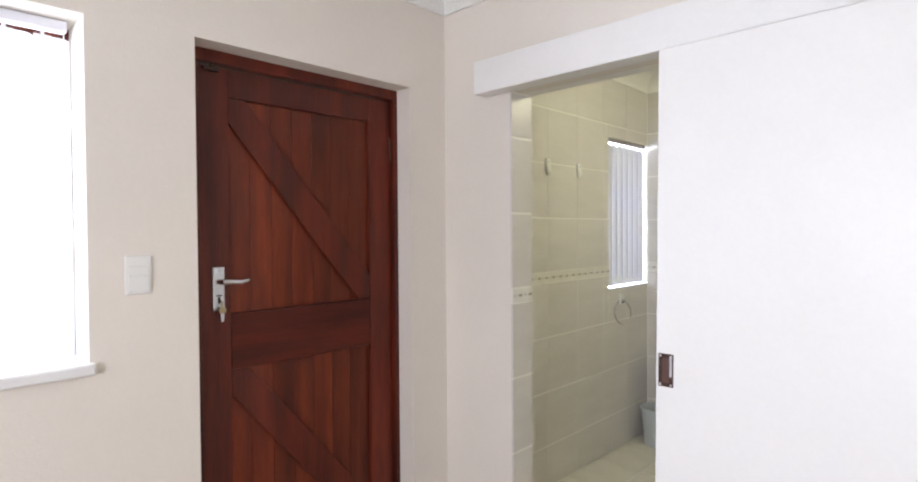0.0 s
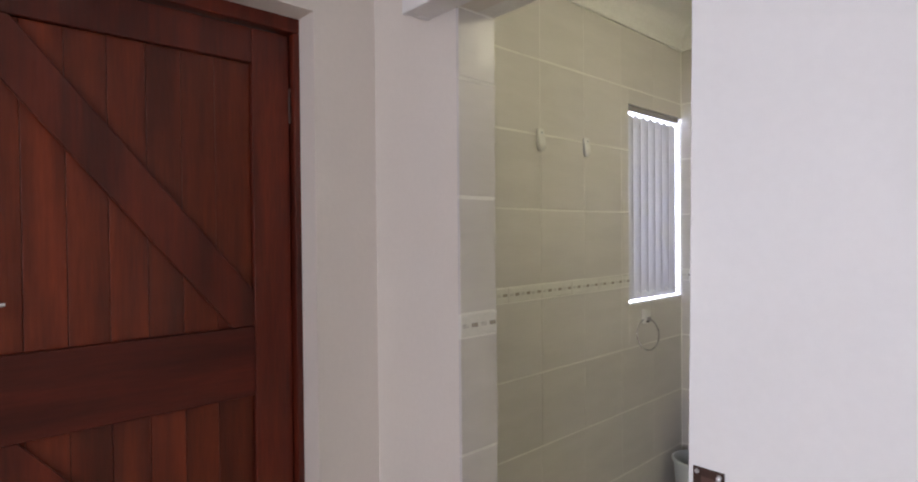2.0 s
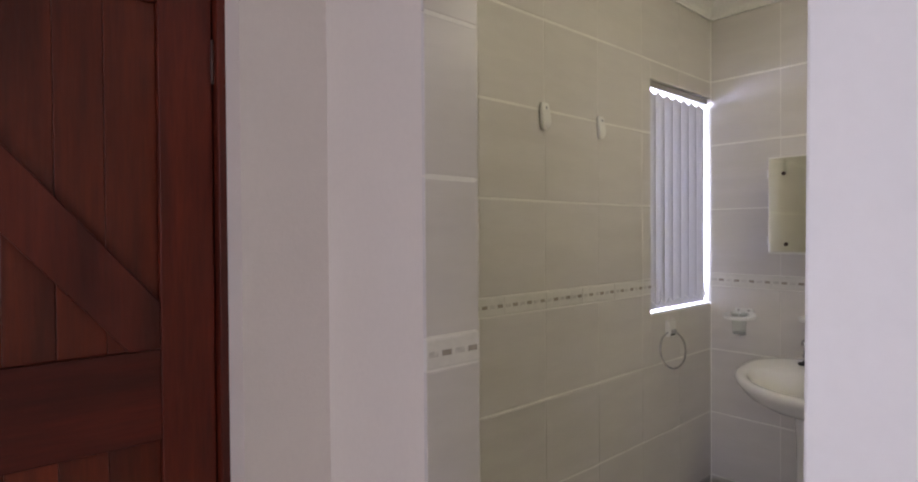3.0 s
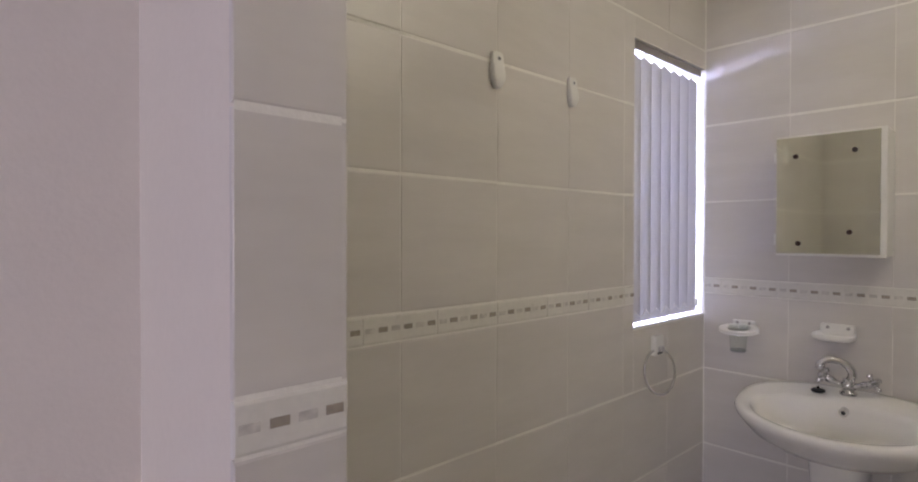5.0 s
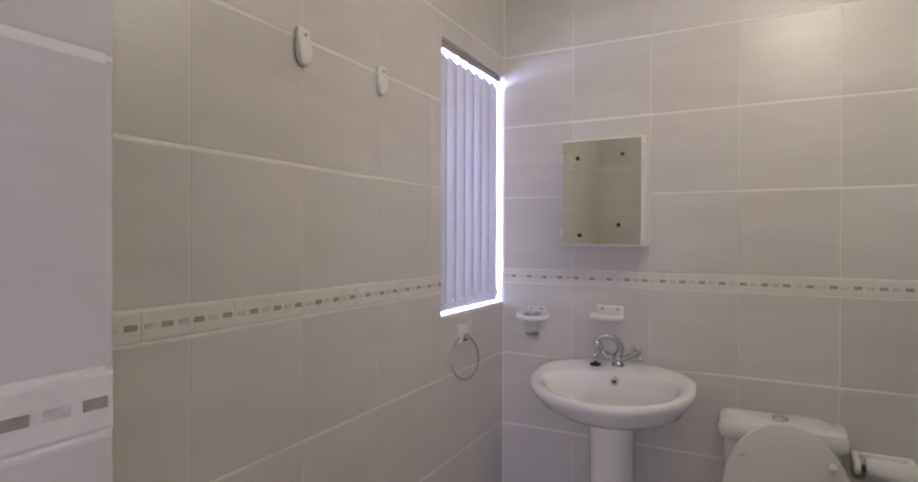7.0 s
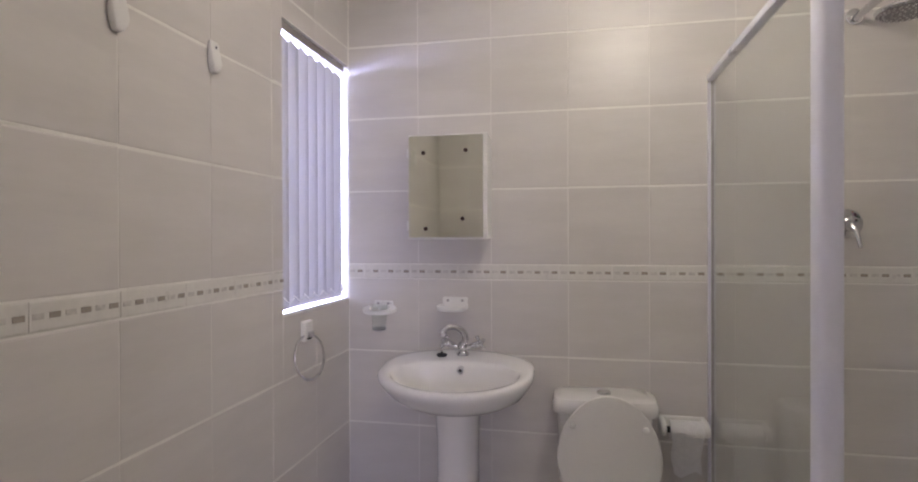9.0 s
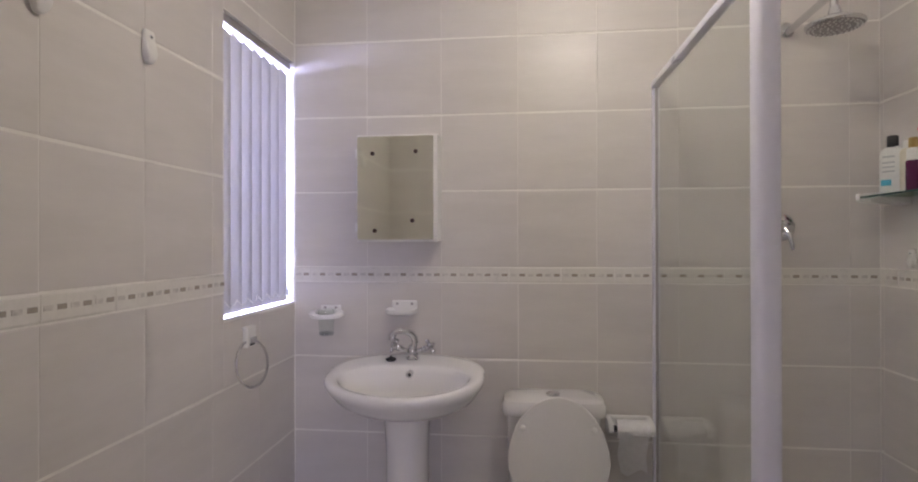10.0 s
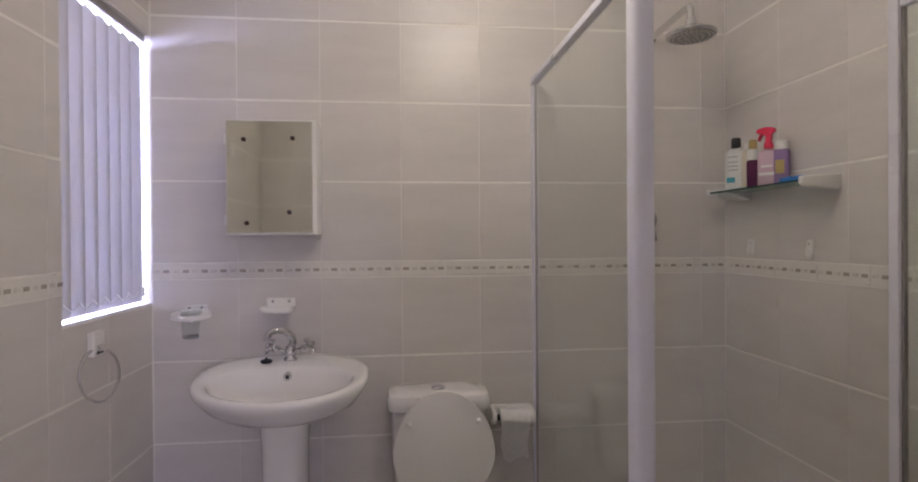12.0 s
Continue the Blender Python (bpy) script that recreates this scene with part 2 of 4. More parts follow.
def lathe(profile, at=(0, 0, 0), sides=28, bm=None, squash=(1, 1)):
    """Turns (radius, height) pairs about the vertical through at."""
    return loft([[(at[0] + r * squash[0] * math.cos(q), at[1] + r * squash[1] * math.sin(q), at[2] + z)
                  for q in (2 * math.pi * s / sides for s in range(sides))] for r, z in profile], bm=bm)


def arc(centre, radius, start, end, steps, u=(1, 0, 0), v=(0, 0, 1)):
    u, v = Vector(u), Vector(v)
    return [Vector(centre) + radius * (math.cos(q) * u + math.sin(q) * v)
            for q in (radians(start + (end - start) * i / steps) for i in range(steps + 1))]


def prism(outline, lo, hi, axis="x", bevel=0.0):
    """A flat plate with an outline of (a, b) pairs, from lo to hi along the axis."""
    place = {"x": lambda a, b, c: (c, a, b), "y": lambda a, b, c: (a, c, b), "z": lambda a, b, c: (a, b, c)}[axis]
    bm = loft([[place(a, b, c) for a, b in outline] for c in (lo, hi)])
    if bevel:
        bmesh.ops.recalc_face_normals(bm, faces=bm.faces[:])
        bmesh.ops.bevel(bm, geom=[e for e in bm.edges if e.calc_face_angle(0) > 0.6], offset=bevel, segments=2, affect="EDGES", profile=0.5)
    return bm


def structure(name, bm, mat, label, category="wall"):
    return tagged(part(name, bm, mat), label, category, kind="structure")


# ---- floors, walls, ceilings ----
structure("ground", boxes(((-400, -400, -0.35), (400, 400, -0.25))), EARTH, "dry open ground outside the house", "ground")
floor_bath = structure("floor_bathroom", boxes(((BATH_W - 0.2, PART_S, -0.2), (BATH_E + 0.2, BATH_N + 0.2, -0.006))), GROUT,
                       "bathroom floor of cream square tiles", "floor")
structure("floor_bedroom", boxes(((WEST - 0.24, -2.5, -0.2), (2.5, PART_S, -0.004))), CARPET, "plain brown bedroom floor", "floor")

D0, D1, DH = 0.909, 1.788, 2.052            # plastered opening of the outer door
W0, W1, WZ0, WZ1 = -0.95, 0.617, 1.085, 2.042  # bedroom window
B0, B1, BZ0, BZ1 = 3.487, 4.037, 1.061, 2.051  # bathroom window
OUT = -1.66
wall_west = structure("wall_west_bedroom", boxes(
    ((OUT, -2.5, 0), (WEST, W0, CEIL)), ((OUT, W0, 0), (WEST, W1, WZ0)), ((OUT, W0, WZ1), (WEST, W1, CEIL)),
    ((OUT, W1, 0), (WEST, D0, CEIL)), ((OUT, D0, DH), (WEST, D1, CEIL)), ((OUT, D1, 0), (WEST, 2.06, CEIL))),
    PLASTER, "cream painted plaster wall with door and window openings")
SUB_W = BATH_W - 0.0009            # grout faces lie a little behind the tiles
wall_bath_w = structure("wall_west_bathroom", boxes(
    ((OUT, 2.06, 0), (SUB_W, B0, CEIL)), ((OUT, B0, 0), (SUB_W, B1, BZ0)), ((OUT, B0, BZ1), (SUB_W, B1, CEIL)),
    ((OUT, B1, 0), (SUB_W, 4.25, CEIL))), GROUT, "bathroom wall of glazed beige tiles with a mosaic band")
SUB_N = BATH_N + 0.0009
wall_bath_n = structure("wall_north", boxes(((SUB_W, SUB_N, 0), (1.0, 4.25, CEIL))), GROUT,
                        "bathroom wall of glazed beige tiles behind basin and toilet")
SUB_E = BATH_E + 0.0009
wall_bath_e = structure("wall_east_bathroom", boxes(((SUB_E, 2.06, 0), (1.0, SUB_N, CEIL))), GROUT,
                        "bathroom wall of glazed beige tiles in the shower")
OPEN_E, OPEN_H = -0.24, 2.005
SUB_S = BATH_S - 0.0009
SUB_J = JAMB - 0.0009
wall_part = structure("wall_partition", boxes(
    ((WEST, PART_S, 0), (SUB_J, 2.06, CEIL)), ((SUB_J, PART_S, OPEN_H), (OPEN_E, 2.06, CEIL)), ((OPEN_E, PART_S, 0), (2.5, 2.06, CEIL))),
    PLASTER, "cream painted partition with a sliding door opening")
wall_part_in = structure("wall_south_bathroom", boxes(
    ((SUB_W, 2.06, 0), (SUB_J, SUB_S, CEIL)), ((SUB_J, 2.06, OPEN_H), (OPEN_E, SUB_S, CEIL)), ((OPEN_E, 2.06, 0), (SUB_E, SUB_S, CEIL))),
    GROUT, "tiled bathroom face of the partition")
structure("wall_east_bedroom", boxes(((2.3, -2.5, 0), (2.5, PART_S, CEIL))), PLASTER, "plain cream bedroom wall")
# The opening is assumed, out of view; it lets the added south light in.
structure("wall_south_bedroom", boxes(
    ((WEST, -2.5, 0), (-0.1, -2.3, CEIL)), ((-0.1, -2.5, 0), (1.5, -2.3, 1.0)), ((-0.1, -2.5, 2.1), (1.5, -2.3, CEIL)),
    ((1.5, -2.5, 0), (2.3, -2.3, CEIL))), PLASTER, "plain cream bedroom wall with an assumed, unseen window opening")
structure("ceiling_bedroom", boxes(((OUT, -2.5, CEIL), (2.5, 2.06, CEIL + 0.15))), CEILING, "white painted bedroom ceiling", "ceiling")
structure("ceiling_bathroom", boxes(((OUT, 2.06, CEIL), (1.0, 4.25, CEIL + 0.15))), CEILING, "white painted bathroom ceiling", "ceiling")


def cornice(name, x0, x1, y0, y1, size=0.078):
    """A coved moulding round the top of a room."""
    rings = []
    for i in range(8):
        q = math.pi / 2 * i / 7
        d, z = size * (1 - math.cos(q)), -size + size * math.sin(q)
        rings.append((d + 0.006, z))
    rings = [(0.001, -size - 0.012), (0.012, -size - 0.012)] + rings + [(size + 0.02, -0.001)]
    top = CEIL - 0.002
    bm = loft([[(x0 + d, y0 + d, top + z), (x1 - d, y0 + d, top + z), (x1 - d, y1 - d, top + z), (x0 + d, y1 - d, top + z)]
               for d, z in rings], False, False)
    return structure(name, bm, CEILING, "white coved plaster cornice", "cornice")


cornice("trim_cornice_bedroom", WEST, 2.3, -2.3, PART_S, 0.112)
cornice("trim_cornice_bathroom", BATH_W, BATH_E, BATH_S, BATH_N, 0.10)

# ---- outer door ----
LEAF = -1.514                                # face of stiles and rails
L0, L1, LT = 0.957, 1.767, 2.006
door = tagged(thing("door_1", (LEAF, (L0 + L1) / 2, 0), "closed reddish-brown stained wooden braced plank door", "door"), kind="structure")
oy = (L0 + L1) / 2


def leaf(name, y0, y1, z0, z1, front=0.0, back=-0.022, bevel=0.003, label="", wood=MAHOGANY):
    return part(name, box((back, y0 - oy, z0), (front, y1 - oy, z1), bevel), wood, door, label)


S0, S1 = 1.061, 1.656                        # inner edges of the stiles
leaf("stile", L0, S0, 0.01, LT)
leaf("stile", S1, L1, 0.01, LT)
leaf("top_rail", S0, S1, 1.908, LT, -0.001)
leaf("middle_rail", S0, S1, 0.968, 1.164, -0.001, wood=DARK_RAIL)
leaf("bottom_rail", S0, S1, 0.01, 0.215, -0.001)
part("backing", box((-0.046, S0 - 0.02 - oy, 0.02), (-0.0365, S1 + 0.02 - oy, LT - 0.01)), MAHOGANY, door)
edges = [S0, 1.139, 1.222, 1.307, 1.391, 1.474, 1.559, S1]
for a, b in zip(edges, edges[1:]):
    for z0, z1 in ((0.215, 0.968), (1.164, 1.908)):
        leaf("plank", a + 0.0002, b - 0.0002, z0, z1, -0.016, -0.036, 0.002, wood=PLANK)
for top, low in ((1.908, 1.164), (0.968, 0.215)):
    drop = top - low
    brace = [(S0, top - 0.085), (S0, top - 0.0005), (S0 + 0.063, top - 0.0005), (S1, low + 0.1), (S1, low + 0.0005), (S1 - 0.06, low + 0.0005)]
    part("brace", prism([(y - oy, z) for y, z in brace], -0.0148, -0.002, "x", 0.0025), MAHOGANY, door)
frame_1 = tagged(thing("door_frame", (-1.5, oy, 0), "reddish-brown stained wooden door frame", "door frame"), kind="structure")
for y0, y1 in ((D0 - 0.012, L0 - 0.003), (L1 + 0.003, D1 + 0.02)):
    part("jamb", boxes(((-0.075, y0 - oy, 0), (0.012, y1 - oy, LT + 0.004)), bevel=0.004), MAHOGANY, frame_1)
part("head", box((-0.075, D0 - 0.012 - oy, LT + 0.005), (0.012, D1 + 0.02 - oy, DH + 0.02), 0.004), MAHOGANY, frame_1)
part("stop", boxes(((-0.075, L0 - oy - 0.002, 0.01), (-0.04, L0 + 0.02 - oy, LT + 0.003)),
                   ((-0.075, L1 - 0.02 - oy, 0.01), (-0.04, L1 + 0.002 - oy, LT + 0.003))), MAHOGANY, frame_1)
for z in (1.80, 0.30):
    hinge = part("hinge", tube([(0.0, L1 + 0.001 - oy, z - 0.05), (0.0, L1 + 0.001 - oy, z + 0.05)], 0.0042), BRONZE, door, "steel butt hinge", True)
    part("hinge_pin", tube([(0.0, L1 + 0.001 - oy, z - 0.02), (0.0, L1 + 0.001 - oy, z + 0.02)], 0.0048), BRONZE, hinge, smooth=True)
# lever handle with keys
hy = 1.017 - oy
handle = part("door_handle", box((0.0, hy - 0.02, 1.181), (0.008, hy + 0.02, 1.328), 0.003), SATIN, door, "satin metal lever handle on a long plate")
part("lever", tube([(0.006, hy - 0.002, 1.279), (0.03, hy - 0.002, 1.279), (0.042, hy + 0.004, 1.279), (0.046, hy + 0.02, 1.279),
                    (0.046, hy + 0.06, 1.276), (0.046, hy + 0.088, 1.281)], [0.010, 0.010, 0.010, 0.0095, 0.008, 0.005]), CHROME, handle, smooth=True)
part("keyhole", boxes(((0.0078, hy - 0.004, 1.205), (0.0095, hy + 0.004, 1.226)), ((0.0078, hy - 0.009, 1.229), (0.0095, hy + 0.009, 1.234))), DARK, handle)
for z in (1.317, 1.192):
    part("screw", tube([(0.0075, hy, z), (0.0098, hy, z)], 0.0035), CHROME, handle, smooth=True)
key = thing("key", (LEAF + 0.009, 1.022, 1.2), "brass key hanging from the door lock", "key")
part("bow", prism([(0.013 * math.cos(q), -0.018 + 0.011 * math.sin(q)) for q in (2 * math.pi * s / 14 for s in range(14))], 0.012, 0.015, "x"), BRASS, key)
part("shank", tube([(0.0, 0, 0.012), (0.014, 0, 0.010), (0.0135, 0, -0.01)], 0.0032), BRASS, key, smooth=True)
part("second_key", prism([(-0.006, -0.026), (0.007, -0.026), (0.005, -0.055), (-0.003, -0.058)], 0.010, 0.013, "x"), SATIN, key)
latch = thing("door_stay", (LEAF, 1.0, 1.998), "small metal stay at the head of the door", "door fitting")
part("plate", box((0.0, -0.028, -0.012), (0.012, 0.028, 0.004), 0.004), BRONZE, latch)
part("arm", box((0.003, -0.004, 0.0), (0.016, 0.006, 0.032), 0.002), BRONZE, latch)

# ---- light switch ----
switch = thing("light_switch", (WEST, 0.741, 1.268), "white plastic light switch on the cream wall", "light switch")
part("plate", box((0, -0.035, 0.0), (0.007, 0.035, 0.112), 0.003), PLASTIC, switch)
part("rocker", box((0.006, -0.028, 0.008), (0.0105, 0.028, 0.054), 0.002), PLASTIC, switch)
part("trim_line", box((0.006, -0.028, 0.06), (0.009, 0.028, 0.082), 0.002), PLASTIC, switch)


# ---- windows and blinds ----
def window(name, x, y0, y1, z0, z1, mat, bars, label):
    w = tagged(thing(name, (x, (y0 + y1) / 2, z0), label, "window"), kind="structure")
    half, tall, s = (y1 - y0) / 2, z1 - z0, 0.048
    for a, b, c, d in ((-half, half, 0, s), (-half, half, tall - s, tall), (-half, -half + s, s, tall - s), (half - s, half, s, tall - s)):
        part("frame", box((-0.035, a, c), (0.035, b, d), 0.005), mat, w)
    cuts = [-half + s] + [-half + s + (2 * half - 2 * s) * i / (bars + 1) for i in range(1, bars + 1)] + [half - s]
    for c in cuts[1:-1]:
        part("mullion", box((-0.03, c - 0.02, s), (0.03, c + 0.02, tall - s), 0.004), mat, w)
    for i, (a, b) in enumerate(zip(cuts, cuts[1:])):
        a, b = a + (0.02 if i else 0), b - (0.02 if i < bars else 0)
        part("pane", box((-0.003, a, s), (0.003, b, tall - s)), GLASS, w).visible_shadow = False
    return w


window("window_1", -1.60, W0, W1, WZ0, WZ1, MAHOGANY, 2, "bright daylit window with a reddish wooden frame")
structure("window_sill", box((-1.565, W0 - 0.02, WZ0 - 0.028), (WEST + 0.022, W1 + 0.012, WZ0 + 0.004), 0.006), WHITE, "white painted plaster window sill", "sill")
window("window_2", -1.60, B0, B1, BZ0, BZ1, WHITE, 0, "bathroom window glowing behind a vertical blind")
structure("window_sill_bathroom", box((-1.565, B0 + 0.002, BZ0 - 0.004), (BATH_W - 0.001, B1 - 0.002, BZ0 + 0.006), 0.003), WHITE, "white sill of the bathroom window", "sill")


def blind(name, x, y0, y1, z0, z1, count, angle, label, rail=RAIL_GREY, cloth=DENSE_BLIND, lap=1.3, top=0.041, foot=0.013):
    """A vertical blind: rail, carriers, curved slats, bottom weights and chain."""
    b = thing(name, (x, (y0 + y1) / 2, z1), label, "blind")
    half, pitch, drop = (y1 - y0) / 2, (y1 - y0) / count, z1 - z0
    part("headrail", box((-0.02, -half - 0.004, -0.030), (0.02, half + 0.012, -0.001), 0.003), rail, b)
    for i in range(count):
        c = -half + pitch * (i + 0.5)
        part("carrier", boxes(((-0.004, c - 0.020, -top - 0.008), (0.004, c + 0.020, -top)), ((-0.003, c - 0.004, -top - 0.002), (0.003, c + 0.004, -0.03))), PLASTIC, b)
        wide, q = pitch * lap / 2, radians(angle)
        steps = [-1 + 0.2 * s for s in range(11)]
        rings = []
        for z in (-top - 0.006, -drop + foot):
            row = [(0.007 * (1 - s * s) + math.sin(q) * wide * s, c + math.cos(q) * wide * s, z - (0.007 * s ** 4 if z > -0.1 else 0)) for s in steps]
            rings.append(row + [(x - 0.0012, y, z) for x, y, z in reversed(row)])
        bm = loft(rings)
        part("slat", bm, cloth, b)
        if i < count - 1:
            part("chain", tube([(0.010, c, -drop + 0.055)] + [(0.013, c + pitch * s / 6, -drop + 0.055 - 0.022 * math.sin(math.pi * s / 6)) for s in range(1, 6)]
                               + [(0.010, c + pitch, -drop + 0.055)], 0.0012, 5), PLASTIC, b)
    part("pull_cord", tube([(0.006, half + 0.006, -0.03), (0.006, half + 0.006, -drop * 0.94)], 0.0016, 5), PLASTIC, b)
    part("cord_weight", lathe([(0.004, 0), (0.008, 0.006), (0.008, 0.03), (0.003, 0.036)], (0.006, half + 0.006, -drop * 0.94 - 0.03), 10), PLASTIC, b, smooth=True)
    return b


blind("vertical_blind", -1.452, B0 + 0.008, B1 - 0.022, BZ0 + 0.002, BZ1 - 0.001, 7, 3.9, "pale grey vertical blind, closed, backlit by a window")
blind("vertical_blind", -1.515, W0 + 0.03, W1 - 0.03, WZ0 + 0.006, WZ1 - 0.001, 18, 28, "white vertical blind glowing in a daylit window", ENAMEL, BLIND, 1.5, 0.045, 0.006)

# ---- sliding door ----
FAS_Y, FAS_X0, FAS_X1, FAS_Z0, FAS_Z1 = 1.908, -1.146, 0.95, 1.998, 2.128
pelmet = thing("sliding_door_pelmet", ((FAS_X0 + FAS_X1) / 2, PART_S, FAS_Z0), "white painted pelmet box over the sliding door", "pelmet")
hl = (FAS_X1 - FAS_X0) / 2
part("front_board", box((-hl, FAS_Y - PART_S, 0), (hl, FAS_Y - PART_S + 0.018, FAS_Z1 - FAS_Z0), 0.003), WHITE, pelmet)
part("top_board", box((-hl, FAS_Y - PART_S + 0.019, FAS_Z1 - FAS_Z0 - 0.018), (hl, -0.001, FAS_Z1 - FAS_Z0 - 0.001), 0.002), WHITE, pelmet)
part("end_board", box((-hl + 0.001, FAS_Y - PART_S + 0.019, 0.002), (-hl + 0.018, -0.001, FAS_Z1 - FAS_Z0 - 0.019), 0.002), WHITE, pelmet)
part("soffit", box((-hl + 0.019, FAS_Y - PART_S + 0.019, 0.004), (hl, -0.001, 0.014)), WHITE, pelmet)
SL_Y, SL_X = 1.800, -0.340
slider = tagged(thing("door_2", (SL_X, SL_Y, 0.008), "white painted flush sliding door, half open", "door"), kind="structure")
slider.rotation_euler = (radians(-1.2), 0, 0)
part("leaf", box((0, 0, 0), (0.86, 0.04, 1.969), 0.003), WHITE, slider)
px, pz = 0.009, 0.976
pull = part("flush_pull", boxes(((px, -0.0025, pz), (px + 0.044, 0.0, pz + 0.012)), ((px, -0.0025, pz + 0.084), (px + 0.044, 0, pz + 0.096)),
                                ((px, -0.0025, pz + 0.012), (px + 0.011, 0, pz + 0.084)), ((px + 0.033, -0.0025, pz + 0.012), (px + 0.044, 0, pz + 0.084))), BRONZE, slider,
            "dark bronze recessed pull plate")
part("cup", boxes(((px + 0.011, -0.0012, pz + 0.012), (px + 0.033, -0.0004, pz + 0.084))), material("brown_recess", (0.10, 0.045, 0.035), 0.5), pull)
part("lip", boxes(((px + 0.034, -0.0075, pz + 0.03), (px + 0.041, -0.0026, pz + 0.09)), bevel=0.002), SATIN, pull)
for a in (0.006, 0.038):
    for c in (0.006, 0.09):
        part("screw", tube([(px + a, -0.0024, pz + c), (px + a, -0.0045, pz + c)], 0.0034, 8), SATIN, pull, smooth=True)

# ---- ceiling light ----
lamp = thing("ceiling_light", (-0.24, 3.10, CEIL), "round opal glass ceiling light, switched on", "lamp")
part("base", lathe([(0.055, -0.030), (0.060, -0.022), (0.060, -0.001)]), WHITE, lamp, smooth=True)
part("stem", tube([(0, 0, -0.028), (0, 0, -0.105)], 0.012), WHITE, lamp, smooth=True)
part("shade", lathe([(0.02, -0.262), (0.07, -0.252), (0.11, -0.226), (0.128, -0.185), (0.11, -0.140), (0.07, -0.112), (0.02, -0.102)]), LAMP, lamp, smooth=True)

# ---- basin ----
BX, BY = -0.914, 3.82
basin = thing("basin", (BX, BATH_N, 0), "white ceramic pedestal basin fixed to the tiled wall", "basin")


def oval(a, front, back, z, dy=0.0, tilt=0.175, power=0.66, n=48):
    """A rim outline: round in front, flatter towards the wall."""
    pts = []
    for i in range(n):
        q = 2 * math.pi * i / n
        c, s = math.cos(q), math.sin(q)
        y = dy + (back * abs(s) ** power if s > 0 else -front * abs(s))
        pts.append((a * 1.02 * c, y * (1.20 if y < 0 else 1.0) + BY - BATH_N, z - 0.028 + tilt * (y + 0.185)))
    return pts


part("bowl", loft([
    oval(0.085, 0.05, 0.10, 0.705, 0.05, 0.0), oval(0.13, 0.09, 0.14, 0.709, 0.03, 0.02), oval(0.19, 0.128, 0.17, 0.724, 0.015, 0.05),
    oval(0.243, 0.155, 0.19, 0.752, 0.01, 0.07), oval(0.272, 0.174, 0.203, 0.783, 0.006, 0.13), oval(0.285, 0.183, 0.209, 0.800, 0.003),
    oval(0.2875, 0.185, 0.211, 0.811, 0.003), oval(0.285, 0.183, 0.209, 0.820, 0.003), oval(0.278, 0.178, 0.203, 0.8245, 0.003),
    oval(0.262, 0.166, 0.19, 0.8245), oval(0.243, 0.152, 0.105, 0.8225, -0.005), oval(0.236, 0.147, 0.098, 0.817, -0.006, power=0.9),
    oval(0.228, 0.140, 0.092, 0.800, -0.006, power=0.9), oval(0.205, 0.122, 0.082, 0.765, -0.004, 0.06, 1.0), oval(0.16, 0.095, 0.07, 0.745, 0, 0.03, 1.0),
    oval(0.09, 0.06, 0.05, 0.733, 0, 0.0, 1.0), oval(0.022, 0.02, 0.02, 0.729, 0, 0.0, 1.0)]), CERAMIC, basin, smooth=True)
part("pedestal", loft([[(w * math.copysign(abs(math.cos(q)) ** 0.75, math.cos(q)), d * math.copysign(abs(math.sin(q)) ** 0.75, math.sin(q)) - 0.15, z)
                        for q in (2 * math.pi * i / 28 for i in range(28))]
                       for w, d, z in ((0.115, 0.115, 0.0), (0.113, 0.112, 0.03), (0.09, 0.095, 0.08), (0.078, 0.09, 0.3), (0.078, 0.09, 0.55), (0.084, 0.096, 0.655), (0.095, 0.1, 0.679))]),
     CERAMIC, basin, smooth=True)
ov_y = 3.899 - BATH_N
overflow = part("overflow", tube([(0.006, ov_y + 0.012, 0.8135), (0.006, ov_y - 0.008, 0.811)], 0.014, 16), CHROME, basin, "chrome overflow ring", True)
part("hole", tube([(0.006, ov_y - 0.0075, 0.811), (0.006, ov_y - 0.0092, 0.8107)], 0.0065, 14), DARK, overflow)
part("waste", lathe([(0.012, 0.7015), (0.026, 0.7025), (0.030, 0.706)], (0, BY - BATH_N, 0)), CHROME, basin, smooth=True)

tap = thing("basin_mixer_tap", (BX + 0.002, 3.972, 0.856), "chrome mixer tap with two cross handles on a basin", "tap")
part("body", lathe([(0.025, -0.002), (0.025, 0.005), (0.019, 0.010), (0.017, 0.018), (0.021, 0.024), (0.021, 0.036), (0.016, 0.044), (0.017, 0.049), (0.013, 0.053)]), CHROME, tap, smooth=True)
spout = [Vector(p) for p in ((0.004, 0, 0.045), (0.010, 0.001, 0.062), (0.008, 0, 0.080), (-0.003, -0.004, 0.096), (-0.020, -0.011, 0.107), (-0.040, -0.021, 0.111),
                             (-0.056, -0.029, 0.109), (-0.067, -0.035, 0.102), (-0.071, -0.037, 0.093))]
part("spout", tube(spout, [0.0135, 0.014, 0.0135, 0.0125, 0.0115, 0.011, 0.0105, 0.0105, 0.011]), CHROME, tap, smooth=True)
end = spout[-1]
